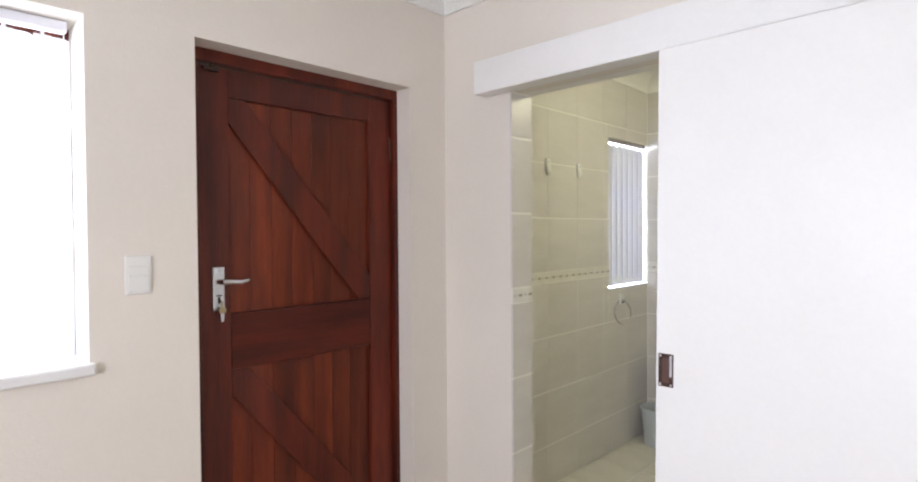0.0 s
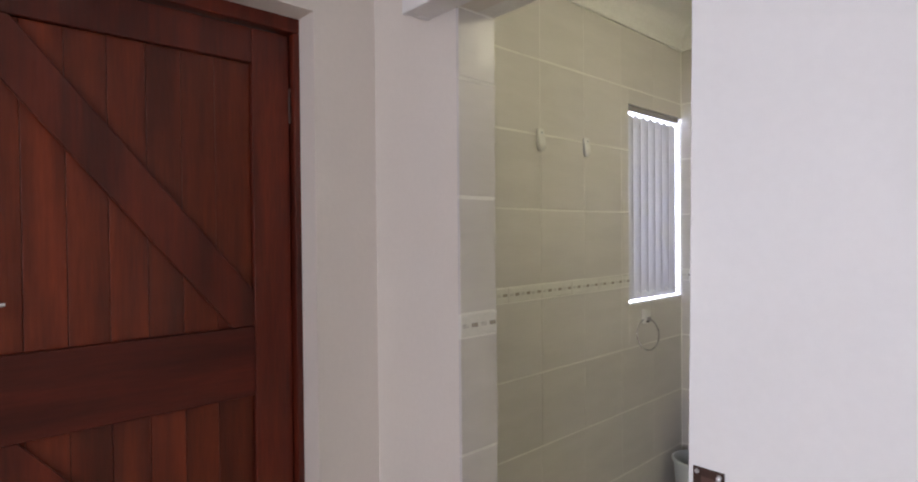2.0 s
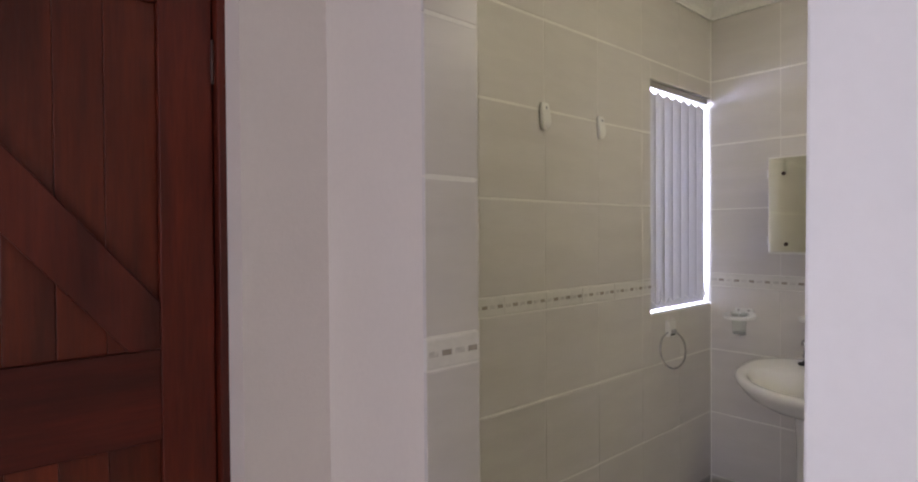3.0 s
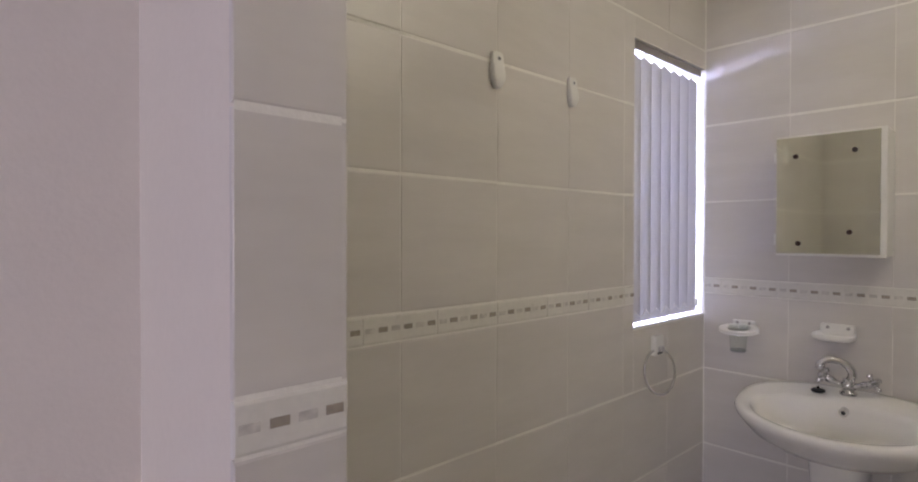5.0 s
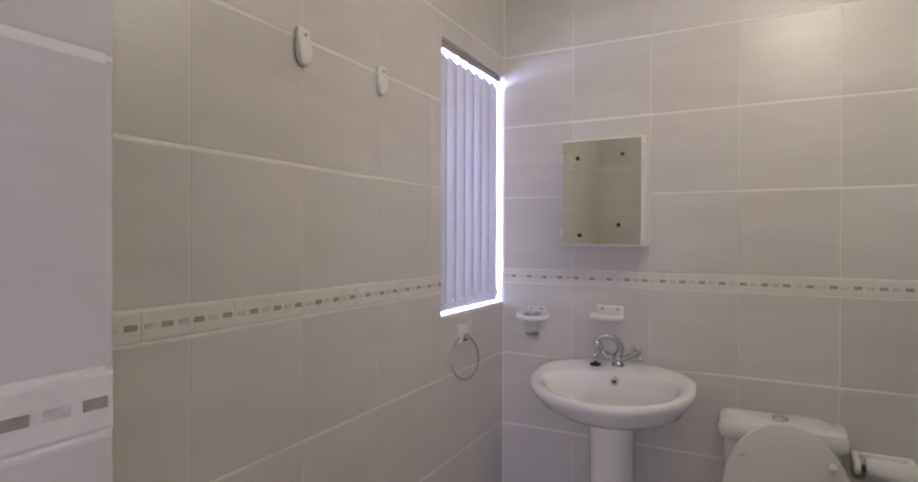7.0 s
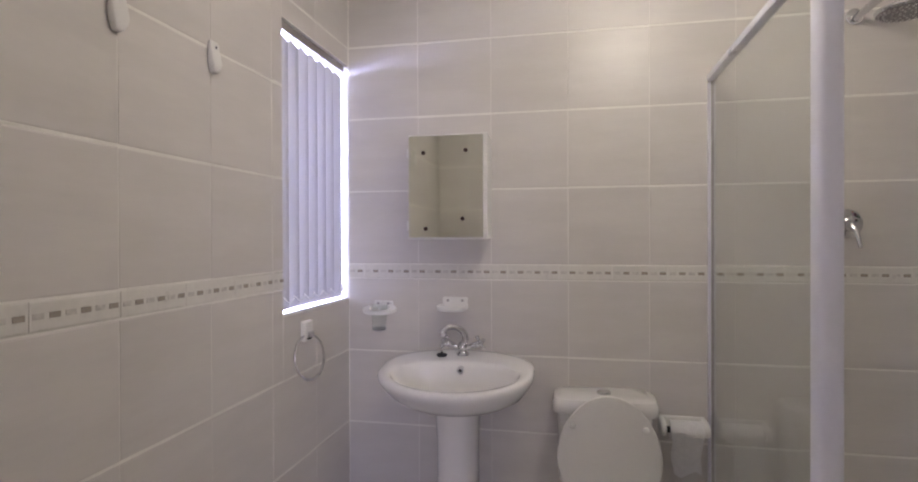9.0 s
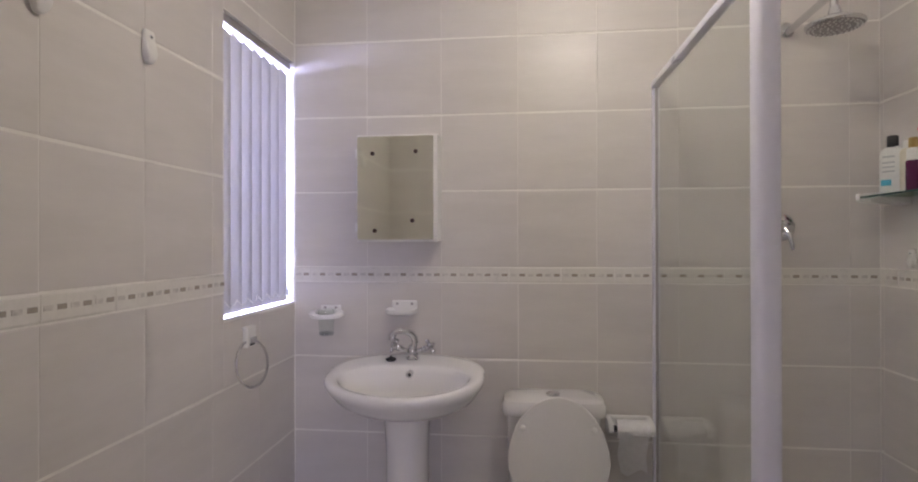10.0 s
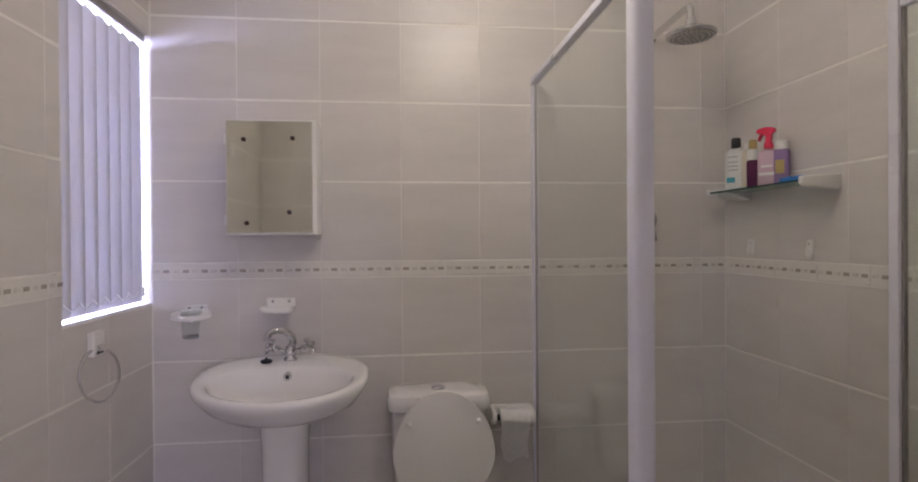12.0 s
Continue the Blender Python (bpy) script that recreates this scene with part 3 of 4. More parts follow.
part("aerator", tube([end + Vector((0.001, 0.001, 0.006)), end + Vector((0, 0, 0.004)), end + Vector((-0.002, -0.001, -0.014)), end + Vector((-0.002, -0.001, -0.016))],
                     [0.011, 0.014, 0.014, 0.012]), CHROME, tap, smooth=True)
for side in (-1, 1):
    tip = Vector((side * 0.062, -0.006, 0.046))
    arm = part("valve", tube([(side * 0.012, 0, 0.028), (side * 0.026, -0.001, 0.030), (side * 0.040, -0.003, 0.036), (side * 0.043, -0.003, 0.037), tip],
                             [0.013, 0.010, 0.0105, 0.0135, 0.0125]), CHROME, tap, smooth=True)
    way = Vector((side * 0.80, -0.38, 0.46)).normalized()
    part("hub", tube([tip - way * 0.004, tip + way * 0.012, tip + way * 0.022, tip + way * 0.026], [0.011, 0.0125, 0.0115, 0.006]), CHROME, arm, smooth=True)
    u = way.cross(Vector((0, 1, 0))).normalized()
    v = way.cross(u)
    c = tip + way * 0.012
    for w in (u, v):
        part("cross_bar", tube([c + w * d for d in (-0.031, -0.0285, -0.024, -0.0195, -0.014, 0.014, 0.0195, 0.024, 0.0285, 0.031)],
                               [0.003, 0.0075, 0.0092, 0.0075, 0.0055, 0.0055, 0.0075, 0.0092, 0.0075, 0.003], 12), CHROME, arm, smooth=True)
plug = thing("basin_plug", (BX - 0.078, 3.945, 0.8510), "black rubber basin plug lying on the ledge", "plug")
part("stopper", lathe([(0.016, 0.0), (0.021, 0.004), (0.021, 0.009), (0.016, 0.012), (0.005, 0.013)], sides=18), RUBBER, plug, smooth=True)
part("knob", lathe([(0.003, 0.012), (0.0042, 0.018), (0.002, 0.021)], sides=10), RUBBER, plug, smooth=True)

# ---- mirror cabinet ----
MX0, MX1, MZ0, MZ1, MY = -1.115, -0.802, 1.313, 1.722, 3.906
cab = thing("mirror_cabinet", ((MX0 + MX1) / 2, BATH_N, MZ0), "small white wall cabinet with a mirrored door", "cabinet")
mw, mh, md = (MX1 - MX0) / 2, MZ1 - MZ0, MY - BATH_N
part("body", box((-mw + 0.002, md + 0.016, 0.003), (mw - 0.002, -0.0005, mh - 0.003), 0.003), PLASTIC, cab)
cdoor = part("door", box((-mw, md, 0), (mw, md + 0.0155, mh), 0.003), PLASTIC, cab)
part("mirror", box((-mw + 0.002, md - 0.0035, 0.008), (mw - 0.016, md - 0.0002, mh - 0.006), 0.001, 1), MIRROR, cdoor, "mirror glass")
for x, z in ((-0.095, 0.337), (0.073, 0.343), (-0.086, 0.042), (0.060, 0.080)):
    clip = part("mirror_screw", tube([(x, md - 0.003, z), (x, md - 0.0068, z)], 0.0082, 10), BRONZE, cdoor, smooth=True)
    part("slot", box((x - 0.005, md - 0.0074, z - 0.001), (x + 0.005, md - 0.0066, z + 0.001)), DARK, clip)
for z in (0.055, 0.34):
    part("hinge", box((-mw - 0.009, md + 0.006, z - 0.018), (-mw - 0.0005, md + 0.03, z + 0.018), 0.003), PLASTIC, cab)

# ---- basin accessories on the wall ----
cup = thing("tumbler_holder", (-1.262, BATH_N, 1.033), "white tumbler holder with a clear glass on the tiled wall", "tumbler holder")
part("wall_plate", box((-0.042, -0.014, -0.012), (0.042, -0.0005, 0.024), 0.006), PLASTIC, cup)
ring = bmesh.new()
outer, inner = [], []
for i in range(30):
    q = 2 * math.pi * i / 30
    outer.append((0.070 * math.cos(q), -0.06 + 0.052 * math.sin(q)))
    inner.append((0.044 * math.cos(q), -0.062 + 0.037 * math.sin(q)))
loft([[(x, y, z + 0.2 * (y + 0.03)) for x, y in o] for o, z in ((inner, -0.004), (outer, -0.007), (outer, 0.005), (inner, 0.007), (inner, -0.004))], False, False, ring)
bmesh.ops.remove_doubles(ring, verts=ring.verts[:], dist=1e-5)
part("ring", ring, PLASTIC, cup, smooth=True)
for x in (-0.022, 0.022):
    part("screw", tube([(x, -0.0135, 0.013), (x, -0.0165, 0.013)], 0.0055, 10), RAIL_GREY, cup, smooth=True)
tumbler = thing("tumbler", (-1.262, BATH_N - 0.064, 0.945), "clear drinking glass in a white holder", "glass")
part("glass", lathe([(0.026, 0.0), (0.0275, 0.004), (0.034, 0.10), (0.0325, 0.10), (0.026, 0.006), (0.002, 0.006)]), GLASS, tumbler, smooth=True).visible_shadow = False
part("base", lathe([(0.003, -0.002), (0.026, -0.002), (0.0285, 0.002), (0.0285, 0.007), (0.003, 0.0075)], sides=24), BASE_GLASS, tumbler, "thick glass base", True)
soap = thing("soap_dish", (-0.958, BATH_N, 1.03), "white soap dish screwed to the tiled wall", "soap dish")
part("wall_plate", box((-0.05, -0.016, 0.004), (0.055, -0.0005, 0.048), 0.008), PLASTIC, soap)
part("tray", loft([[(w * math.copysign(abs(math.cos(q)) ** 0.5, math.cos(q)), -0.050 + d * math.copysign(abs(math.sin(q)) ** 0.5, math.sin(q)), z)
                    for q in (2 * math.pi * i / 28 for i in range(28))]
                   for w, d, z in ((0.045, 0.034, -0.004), (0.058, 0.046, 0.002), (0.062, 0.049, 0.014), (0.060, 0.047, 0.019), (0.053, 0.040, 0.016), (0.046, 0.034, 0.006))]),
     PLASTIC, soap, smooth=True)
for x in (-0.026, 0.034):
    part("screw", tube([(x, -0.0155, 0.035), (x, -0.0185, 0.035)], 0.0055, 10), RAIL_GREY, soap, smooth=True)

# ---- toilet ----
toilet = thing("toilet", (-0.372, BATH_N, -0.0), "white ceramic close-coupled toilet with its lid raised", "toilet")


def rounded(w, y0, y1, z, p=0.35, n=32):
    m, d = (y0 + y1) / 2, (y1 - y0) / 2
    return [(w * math.copysign(abs(math.cos(q)) ** p, math.cos(q)), m + d * math.copysign(abs(math.sin(q)) ** p, math.sin(q)), z)
            for q in (2 * math.pi * i / n for i in range(n))]


part("cistern", loft([rounded(0.15, -0.155, -0.012, 0.40), rounded(0.165, -0.168, -0.008, 0.43), rounded(0.172, -0.172, -0.006, 0.672)]), CERAMIC, toilet, smooth=True)
lid = part("cistern_lid", loft([rounded(0.170, -0.17, -0.004, 0.673), rounded(0.186, -0.188, -0.003, 0.679), rounded(0.190, -0.192, -0.003, 0.69),
                                rounded(0.189, -0.191, -0.003, 0.717), rounded(0.182, -0.184, -0.005, 0.731), rounded(0.160, -0.165, -0.012, 0.738)]), CERAMIC, toilet, smooth=True)
part("flush_button", lathe([(0.026, 0.736), (0.026, 0.743), (0.022, 0.747)], (0.0, -0.095, 0)), CHROME, lid, "chrome flush button", True)
part("pan", loft([rounded(0.11, -0.5, -0.16, 0.0, 0.7), rounded(0.10, -0.46, -0.15, 0.08, 0.7), rounded(0.11, -0.5, -0.13, 0.2, 0.75),
                  rounded(0.165, -0.62, -0.13, 0.33, 0.85), rounded(0.18, -0.655, -0.13, 0.375, 0.85), rounded(0.175, -0.65, -0.135, 0.398, 0.85)]), CERAMIC, toilet, smooth=True)
part("seat", loft([rounded(0.178, -0.66, -0.23, 0.4, 0.9), rounded(0.182, -0.665, -0.225, 0.408, 0.9), rounded(0.178, -0.66, -0.23, 0.418, 0.9)]), SEAT, toilet, smooth=True)
# the raised lid leans back against the cistern
egg = []
for i in range(48):
    q = 2 * math.pi * i / 48
    s = math.sin(q)
    egg.append((0.176 * math.cos(q) * (1 - 0.10 * s), 0.196 + 0.196 * s if s > 0 else 0.196 + 0.175 * s))
lean = Matrix.Translation((0.010, -0.262, 0.376)) @ Matrix.Rotation(radians(-4), 4, "X")
plate = prism(egg, -0.009, 0.009, "y", 0.006)
bmesh.ops.transform(plate, matrix=lean, verts=plate.verts[:])
raised = part("raised_lid", plate, SEAT, toilet, smooth=True)
for x in (-0.122, 0.122):
    pad = lathe([(0.011, 0.0), (0.010, 0.006), (0.006, 0.009)], sides=14)
    bmesh.ops.transform(pad, matrix=lean @ Matrix.Translation((x, -0.009, 0.285)) @ Matrix.Rotation(radians(90), 4, "X"), verts=pad.verts[:])
    part("buffer", pad, PLASTIC, raised, smooth=True)
for x in (-0.075, 0.075):
    part("hinge", tube([(x - 0.02, -0.258, 0.424), (x + 0.02, -0.258, 0.424)], 0.011), PLASTIC, toilet, smooth=True)

# ---- paper holder ----
holder = thing("paper_holder", (-0.083, BATH_N, 0.585), "white plastic toilet paper holder on the tiled wall", "paper holder")
part("back_plate", box((-0.086, -0.020, 0.0), (0.084, -0.0005, 0.060), 0.008), PLASTIC, holder)
for x in (-0.086, 0.064):
    part("cheek", prism([(-0.0205, 0.004), (-0.060, 0.002), (-0.085, 0.006), (-0.099, 0.016), (-0.102, 0.030), (-0.094, 0.045), (-0.070, 0.055), (-0.0205, 0.059)],
                        x, x + 0.020, "x", 0.006), PLASTIC, holder, smooth=True)
part("spindle", tube([(-0.066, -0.072, 0.027), (0.066, -0.072, 0.027)], 0.012), RUBBER, holder, smooth=True)
roll = thing("toilet_roll", (-0.083, BATH_N - 0.072, 0.612), "nearly finished white toilet roll with a hanging end", "toilet roll")
part("roll", loft([[(x, r * math.cos(q), r * math.sin(q)) for q in (2 * math.pi * i / 28 for i in range(28))]
                   for x, r in ((-0.052, 0.014), (-0.052, 0.034), (0.062, 0.034), (0.062, 0.014))], False, False), PAPER, roll, smooth=True)
tail = bmesh.new()
rows = []
for i in range(9):
    z = -0.15 * i / 8
    rows.append([tail.verts.new((x * (1 - 0.10 * i / 8) + 0.004 * math.sin(i), -0.0335 + 0.004 * math.sin(0.8 * i + x * 30), z + (0.012 * math.sin(x * 60) if i == 8 else 0)))
                 for x in (-0.054, -0.027, 0, 0.027, 0.054)])
for a, b in zip(rows, rows[1:]):
    for i in range(4):
        tail.faces.new((a[i], a[i + 1], b[i + 1], b[i]))
bmesh.ops.solidify(tail, geom=tail.faces[:], thickness=0.0006)
part("hanging_sheet", tail, PAPER, roll, smooth=True)

# ---- towel ring and hooks ----
tr = thing("towel_ring", (BATH_W, 3.630, 0.986), "chrome towel ring on a white wall mount", "towel ring")
part("mount", box((0.0005, -0.031, -0.030), (0.022, 0.031, 0.042), 0.006), PLASTIC, tr)
part("clasp", box((0.0205, -0.016, -0.016), (0.033, 0.016, 0.004), 0.004), CHROME, tr)
part("slot", box((0.0215, -0.018, -0.024), (0.0235, 0.018, -0.016)), DARK, tr)
part("ring", tube(arc((0.027, -0.010, -0.085), 0.079, 0, 350, 35, (0.20, 0.98, 0), (-0.12, 0, 0.99)), 0.0045, 8, True), CHROME, tr, smooth=True)


def hook():
    """A white plastic robe hook with one screw, its back on the plane x = 0."""
    h = thing("robe_hook", (0, 0, 0), "white plastic robe hook screwed to the tiles", "hook", "robe hooks")
    rings = []
    for w, d, z in ((0.007, 0.014, -0.050), (0.013, 0.018, -0.046), (0.020, 0.023, -0.032), (0.0235, 0.0235, -0.018), (0.0235, 0.021, -0.002), (0.0222, 0.019, 0.010),
                    (0.0222, 0.0165, 0.014), (0.0218, 0.0150, 0.030), (0.0205, 0.0135, 0.043), (0.017, 0.011, 0.0485), (0.010, 0.006, 0.050)):
        rings.append([(0.0005 + d / 2 + d / 2 * math.copysign(abs(math.cos(q)) ** 0.4, math.cos(q)), w * math.copysign(abs(math.sin(q)) ** 0.4, math.sin(q)), z)
                      for q in (2 * math.pi * i / 24 for i in range(24))])
    part("hook", loft(rings), PLASTIC, h, smooth=True)
    screw = part("screw", tube([(0.010, 0, 0.029), (0.0175, 0, 0.029)], 0.0062, 12), SATIN, h, smooth=True)
    part("slot", boxes(((0.0172, -0.0045, 0.0282), (0.0181, 0.0045, 0.0298)), ((0.0172, -0.0008, 0.0245), (0.0180, 0.0008, 0.0335))), DARK, screw)
    return h


first = hook()
first.matrix_basis = pose(BATH_W, 2.802, 1.800) @ Matrix.Scale(0.92, 4)
copy_thing(first, pose(BATH_W, 3.122, 1.800) @ Matrix.Scale(0.92, 4))
for y in (3.862, 3.553):
    copy_thing(first, pose(BATH_E, y, 1.252, 0, 0, 180) @ Matrix.Scale(0.70, 4))

# ---- shower ----
GX, GY, GT = 0.022, 3.06, 1.925
shower = thing("shower_enclosure", (GX, GY, 0), "white-framed glass shower enclosure with an open door", "shower enclosure")
gl = BATH_N - GY
part("corner_post", loft([[(x, y, z) for x, y in [(0.026 * math.copysign(abs(math.cos(q)) ** 0.6, math.cos(q)), 0.026 * math.copysign(abs(math.sin(q)) ** 0.6, math.sin(q)))
                                                  for q in (2 * math.pi * i / 28 for i in range(28))]] for z in (0.0, GT + 0.004)]), ENAMEL, shower, smooth=True)
part("wall_profile", box((-0.012, gl - 0.028, 0.06), (0.012, gl - 0.001, GT - 0.031), 0.003), ENAMEL, shower)
part("top_rail", box((-0.014, 0.0262, GT - 0.024), (0.014, gl - 0.001, GT), 0.003), ENAMEL, shower)
part("bottom_rail", box((-0.014, 0.0262, 0.0), (0.014, gl - 0.001, 0.058), 0.003), ENAMEL, shower)
part("side_pane", box((-0.003, 0.02, 0.05), (0.003, gl - 0.02, GT - 0.02)), GLASS, shower).visible_shadow = False
part("seal", box((-0.0045, gl - 0.034, 0.06), (0.0045, gl - 0.0285, GT - 0.031)), RAIL_GREY, shower)
part("front_top_rail", box((0.0262, -0.014, GT - 0.03), (BATH_E - GX - 0.0005, 0.014, GT), 0.003), ENAMEL, shower)
part("front_bottom_rail", box((0.0262, -0.014, 0.0), (BATH_E - GX - 0.0005, 0.014, 0.04), 0.003), ENAMEL, shower)
part("front_wall_profile", box((BATH_E - GX - 0.026, -0.012, 0.041), (BATH_E - GX - 0.0005, 0.012, GT - 0.031), 0.003), ENAMEL, shower)
# the door stands open, square to the front
DX = 0.630 - GX
sdoor = part("door", boxes(((DX - 0.012, -0.034, 0.06), (DX + 0.012, -0.006, 1.845)), ((DX - 0.012, -0.60, 0.06), (DX + 0.012, -0.572, 1.845)),
                           ((DX - 0.010, -0.571, 1.815), (DX + 0.010, -0.035, 1.845)), ((DX - 0.010, -0.571, 0.06), (DX + 0.010, -0.035, 0.09)), bevel=0.003), ENAMEL, shower)
part("pane", box((DX - 0.003, -0.575, 0.08), (DX + 0.003, -0.03, 1.825)), GLASS, sdoor).visible_shadow = False
part("seal", box((DX - 0.005, -0.041, 0.09), (DX + 0.005, -0.0345, 1.815)), RAIL_GREY, sdoor)
part("fixed_pane", box((DX + 0.014, -0.003, 0.041), (BATH_E - GX - 0.02, 0.003, GT - 0.031)), GLASS, shower).visible_shadow = False

rose = thing("rain_shower", (0.50, BATH_N, 2.03), "round chrome shower head on a wall arm", "shower head")
part("wall_flange", tube([(0, -0.0005, 0.072), (0, -0.006, 0.072), (0, -0.012, 0.072)], [0.028, 0.028, 0.016], 20), CHROME, rose, smooth=True)
arm_pts = [Vector((0, -0.008, 0.072)), Vector((0, -0.27, 0.081))] + [Vector((0, -0.30 - 0.022 * math.sin(radians(a)), 0.083 - 0.025 * (1 - math.cos(radians(a))))) for a in (30, 60, 90)]
arm_pts.append(Vector((0, -0.325, 0.02)))
part("arm", tube([p - Vector((0, 0, 0.010)) for p in arm_pts], 0.0125), CHROME, rose, smooth=True)
head = part("head", lathe([(0.080, -0.040), (0.085, -0.034), (0.083, -0.028), (0.055, -0.014), (0.022, -0.002), (0.017, 0.016), (0.012, 0.026)], (0, -0.327, 0), 36), CHROME, rose, smooth=True)
face = part("spray_plate", lathe([(0.002, -0.0425), (0.076, -0.0425), (0.078, -0.0405)], (0, -0.327, 0), 32), RAIL_GREY, head, "grey spray plate", True)
nozzles = bmesh.new()
for ring_n, count in ((0.02, 8), (0.04, 16), (0.06, 24), (0.072, 28)):
    for i in range(count):
        q = 2 * math.pi * i / count
        x, y = ring_n * math.cos(q), -0.327 + ring_n * math.sin(q)
        tube([(x, y, -0.042), (x, y, -0.0455)], 0.0026, 6, bm=nozzles)
tagged(part("nozzles", nozzles, PLASTIC, head), kind="stuff")

mixer = thing("shower_mixer", (0.475, BATH_N, 1.365), "chrome lever shower mixer on the tiled wall", "tap")
part("escutcheon", tube([(0, -0.0005, 0), (0, -0.006, 0), (0, -0.010, 0)], [0.052, 0.052, 0.044], 28), CHROME, mixer, smooth=True)
part("body", tube([(0, -0.008, 0), (0, -0.045, 0), (0, -0.05, 0)], [0.026, 0.026, 0.02], 20), CHROME, mixer, smooth=True)
part("lever", tube([(0.0, -0.043, -0.005), (0.006, -0.062, -0.03), (0.012, -0.078, -0.085)], [0.011, 0.009, 0.006]), CHROME, mixer, smooth=True)

shelf = thing("glass_shelf", (BATH_E, 3.695, 1.469), "narrow glass shelf on white brackets in the shower", "shelf")
part("pane", box((-0.122, -0.243, -0.006), (-0.002, 0.243, 0.0)), SHELF_GLASS, shelf).visible_shadow = False
part("front_edge", box((-0.1245, -0.243, -0.006), (-0.1222, 0.243, 0.0)), GLASS_EDGE, shelf, "dark green polished glass edge")
for y0, y1 in ((-0.266, -0.2435), (0.2435, 0.268)):
    outline = [(-0.0005, -0.030), (-0.115, -0.020), (-0.127, -0.014), (-0.127, 0.010), (-0.0005, 0.018)]
    part("bracket", prism(outline, y0, y1, "y", 0.004), PLASTIC, shelf)
part("support", prism([(-0.0005, -0.034), (-0.09, -0.016), (-0.1, -0.0065), (-0.0005, -0.0065)], 0.17, 0.24, "y", 0.003), PLASTIC, shelf)
SZ = 1.4695


def flat_bottle(name, x, y, w, d, h, shoulder, mat, label, turn=20):
    b = thing(name, (x, y, SZ), label, "bottle", turn=turn)
    prof = [(0.92, 0.0), (1.0, 0.006), (1.0, h - shoulder), (0.92, h - shoulder * 0.55), (0.62, h - shoulder * 0.2), (0.36, h)]
    body = part("body", loft([[(w * s * math.copysign(abs(math.cos(q)) ** 0.6, math.cos(q)), d * s * math.copysign(abs(math.sin(q)) ** 0.6, math.sin(q)), z)
                               for q in (2 * math.pi * i / 24 for i in range(24))] for s, z in prof]), mat, b, smooth=True)
    return b, body


b, body = flat_bottle("shampoo_bottle", 0.765, 3.868, 0.036, 0.022, 0.165, 0.03, BOTTLE_WHITE, "white plastic bottle with a black cap on a glass shelf", -52)
part("cap", lathe([(0.0155, 0.16), (0.0165, 0.163), (0.0165, 0.196), (0.014, 0.2)], sides=18), RUBBER, b, "black cap", True)
part("print", boxes(((-0.026, -0.0232, 0.03), (0.004, -0.0222, 0.05))), BOTTLE_BLUE, body)
for z in (0.075, 0.09, 0.105, 0.125):
    part("print", boxes(((-0.022, -0.0232, z), (0.014, -0.0222, z + 0.005))), BOTTLE_GREY, body)
b, body = flat_bottle("lotion_bottle", 0.77, 3.802, 0.020, 0.018, 0.15, 0.02, BOTTLE_CREAM, "cream plastic bottle on a glass shelf", -52)
part("cap", lathe([(0.012, 0.146), (0.012, 0.168), (0.009, 0.171)], sides=16), PLASTIC, b, "", True)
b, body = flat_bottle("bath_oil_bottle", 0.755, 3.752, 0.019, 0.019, 0.105, 0.012, BOTTLE_PLUM, "dark plum bottle with a white neck and gold cap", -52)
part("neck", lathe([(0.018, 0.1), (0.018, 0.135), (0.013, 0.14)], sides=18), BOTTLE_WHITE, b, "", True)
part("cap", lathe([(0.013, 0.14), (0.013, 0.17), (0.010, 0.173)], sides=18), BOTTLE_GOLD, b, "gold cap", True)
b, body = flat_bottle("spray_bottle", 0.765, 3.680, 0.034, 0.024, 0.138, 0.018, BOTTLE_PINK, "pale pink spray bottle with a red trigger", -52)
b.scale = (1, 1, 0.92)
part("collar", lathe([(0.014, 0.142), (0.015, 0.146), (0.015, 0.16), (0.012, 0.164)], sides=16), BOTTLE_RED, b, "", True)
trigger = [(-0.05, 0.205), (-0.044, 0.218), (-0.012, 0.224), (0.024, 0.219), (0.030, 0.206), (0.014, 0.196), (0.012, 0.163), (-0.012, 0.163), (-0.010, 0.19), (-0.022, 0.196),
           (-0.038, 0.172), (-0.044, 0.176), (-0.033, 0.2)]
part("trigger", prism([(a * 0.78, c) for a, c in trigger], -0.010, 0.010, "y", 0.003), BOTTLE_RED, b, "red trigger")
part("print", boxes(((-0.024, -0.0255, 0.04), (0.024, -0.0245, 0.05)), ((-0.018, -0.0255, 0.07), (0.018, -0.0245, 0.078))), BOTTLE_WHITE, body)
b, body = flat_bottle("shower_gel_bottle", 0.786, 3.642, 0.024, 0.020, 0.128, 0.014, BOTTLE_VIOLET, "violet bottle with a white cap", -52)
part("cap", lathe([(0.018, 0.122), (0.019, 0.125), (0.019, 0.15), (0.016, 0.153)], sides=18), BOTTLE_WHITE, b, "white cap", True)
part("print", boxes(((-0.014, -0.0236, 0.04), (0.014, -0.0226, 0.085))), BOTTLE_GOLD, body)
packet = thing("razor_packet", (0.755, 3.525, SZ), "bright blue flat packet lying on a glass shelf", "packet")
part("packet", box((-0.035, -0.05, 0), (0.035, 0.045, 0.017), 0.006), BLUE, packet)

# ---- waste bin ----
wbin = thing("waste_bin", (-1.245, 3.845, 0), "pale blue-grey plastic waste bin on the floor", "bin")
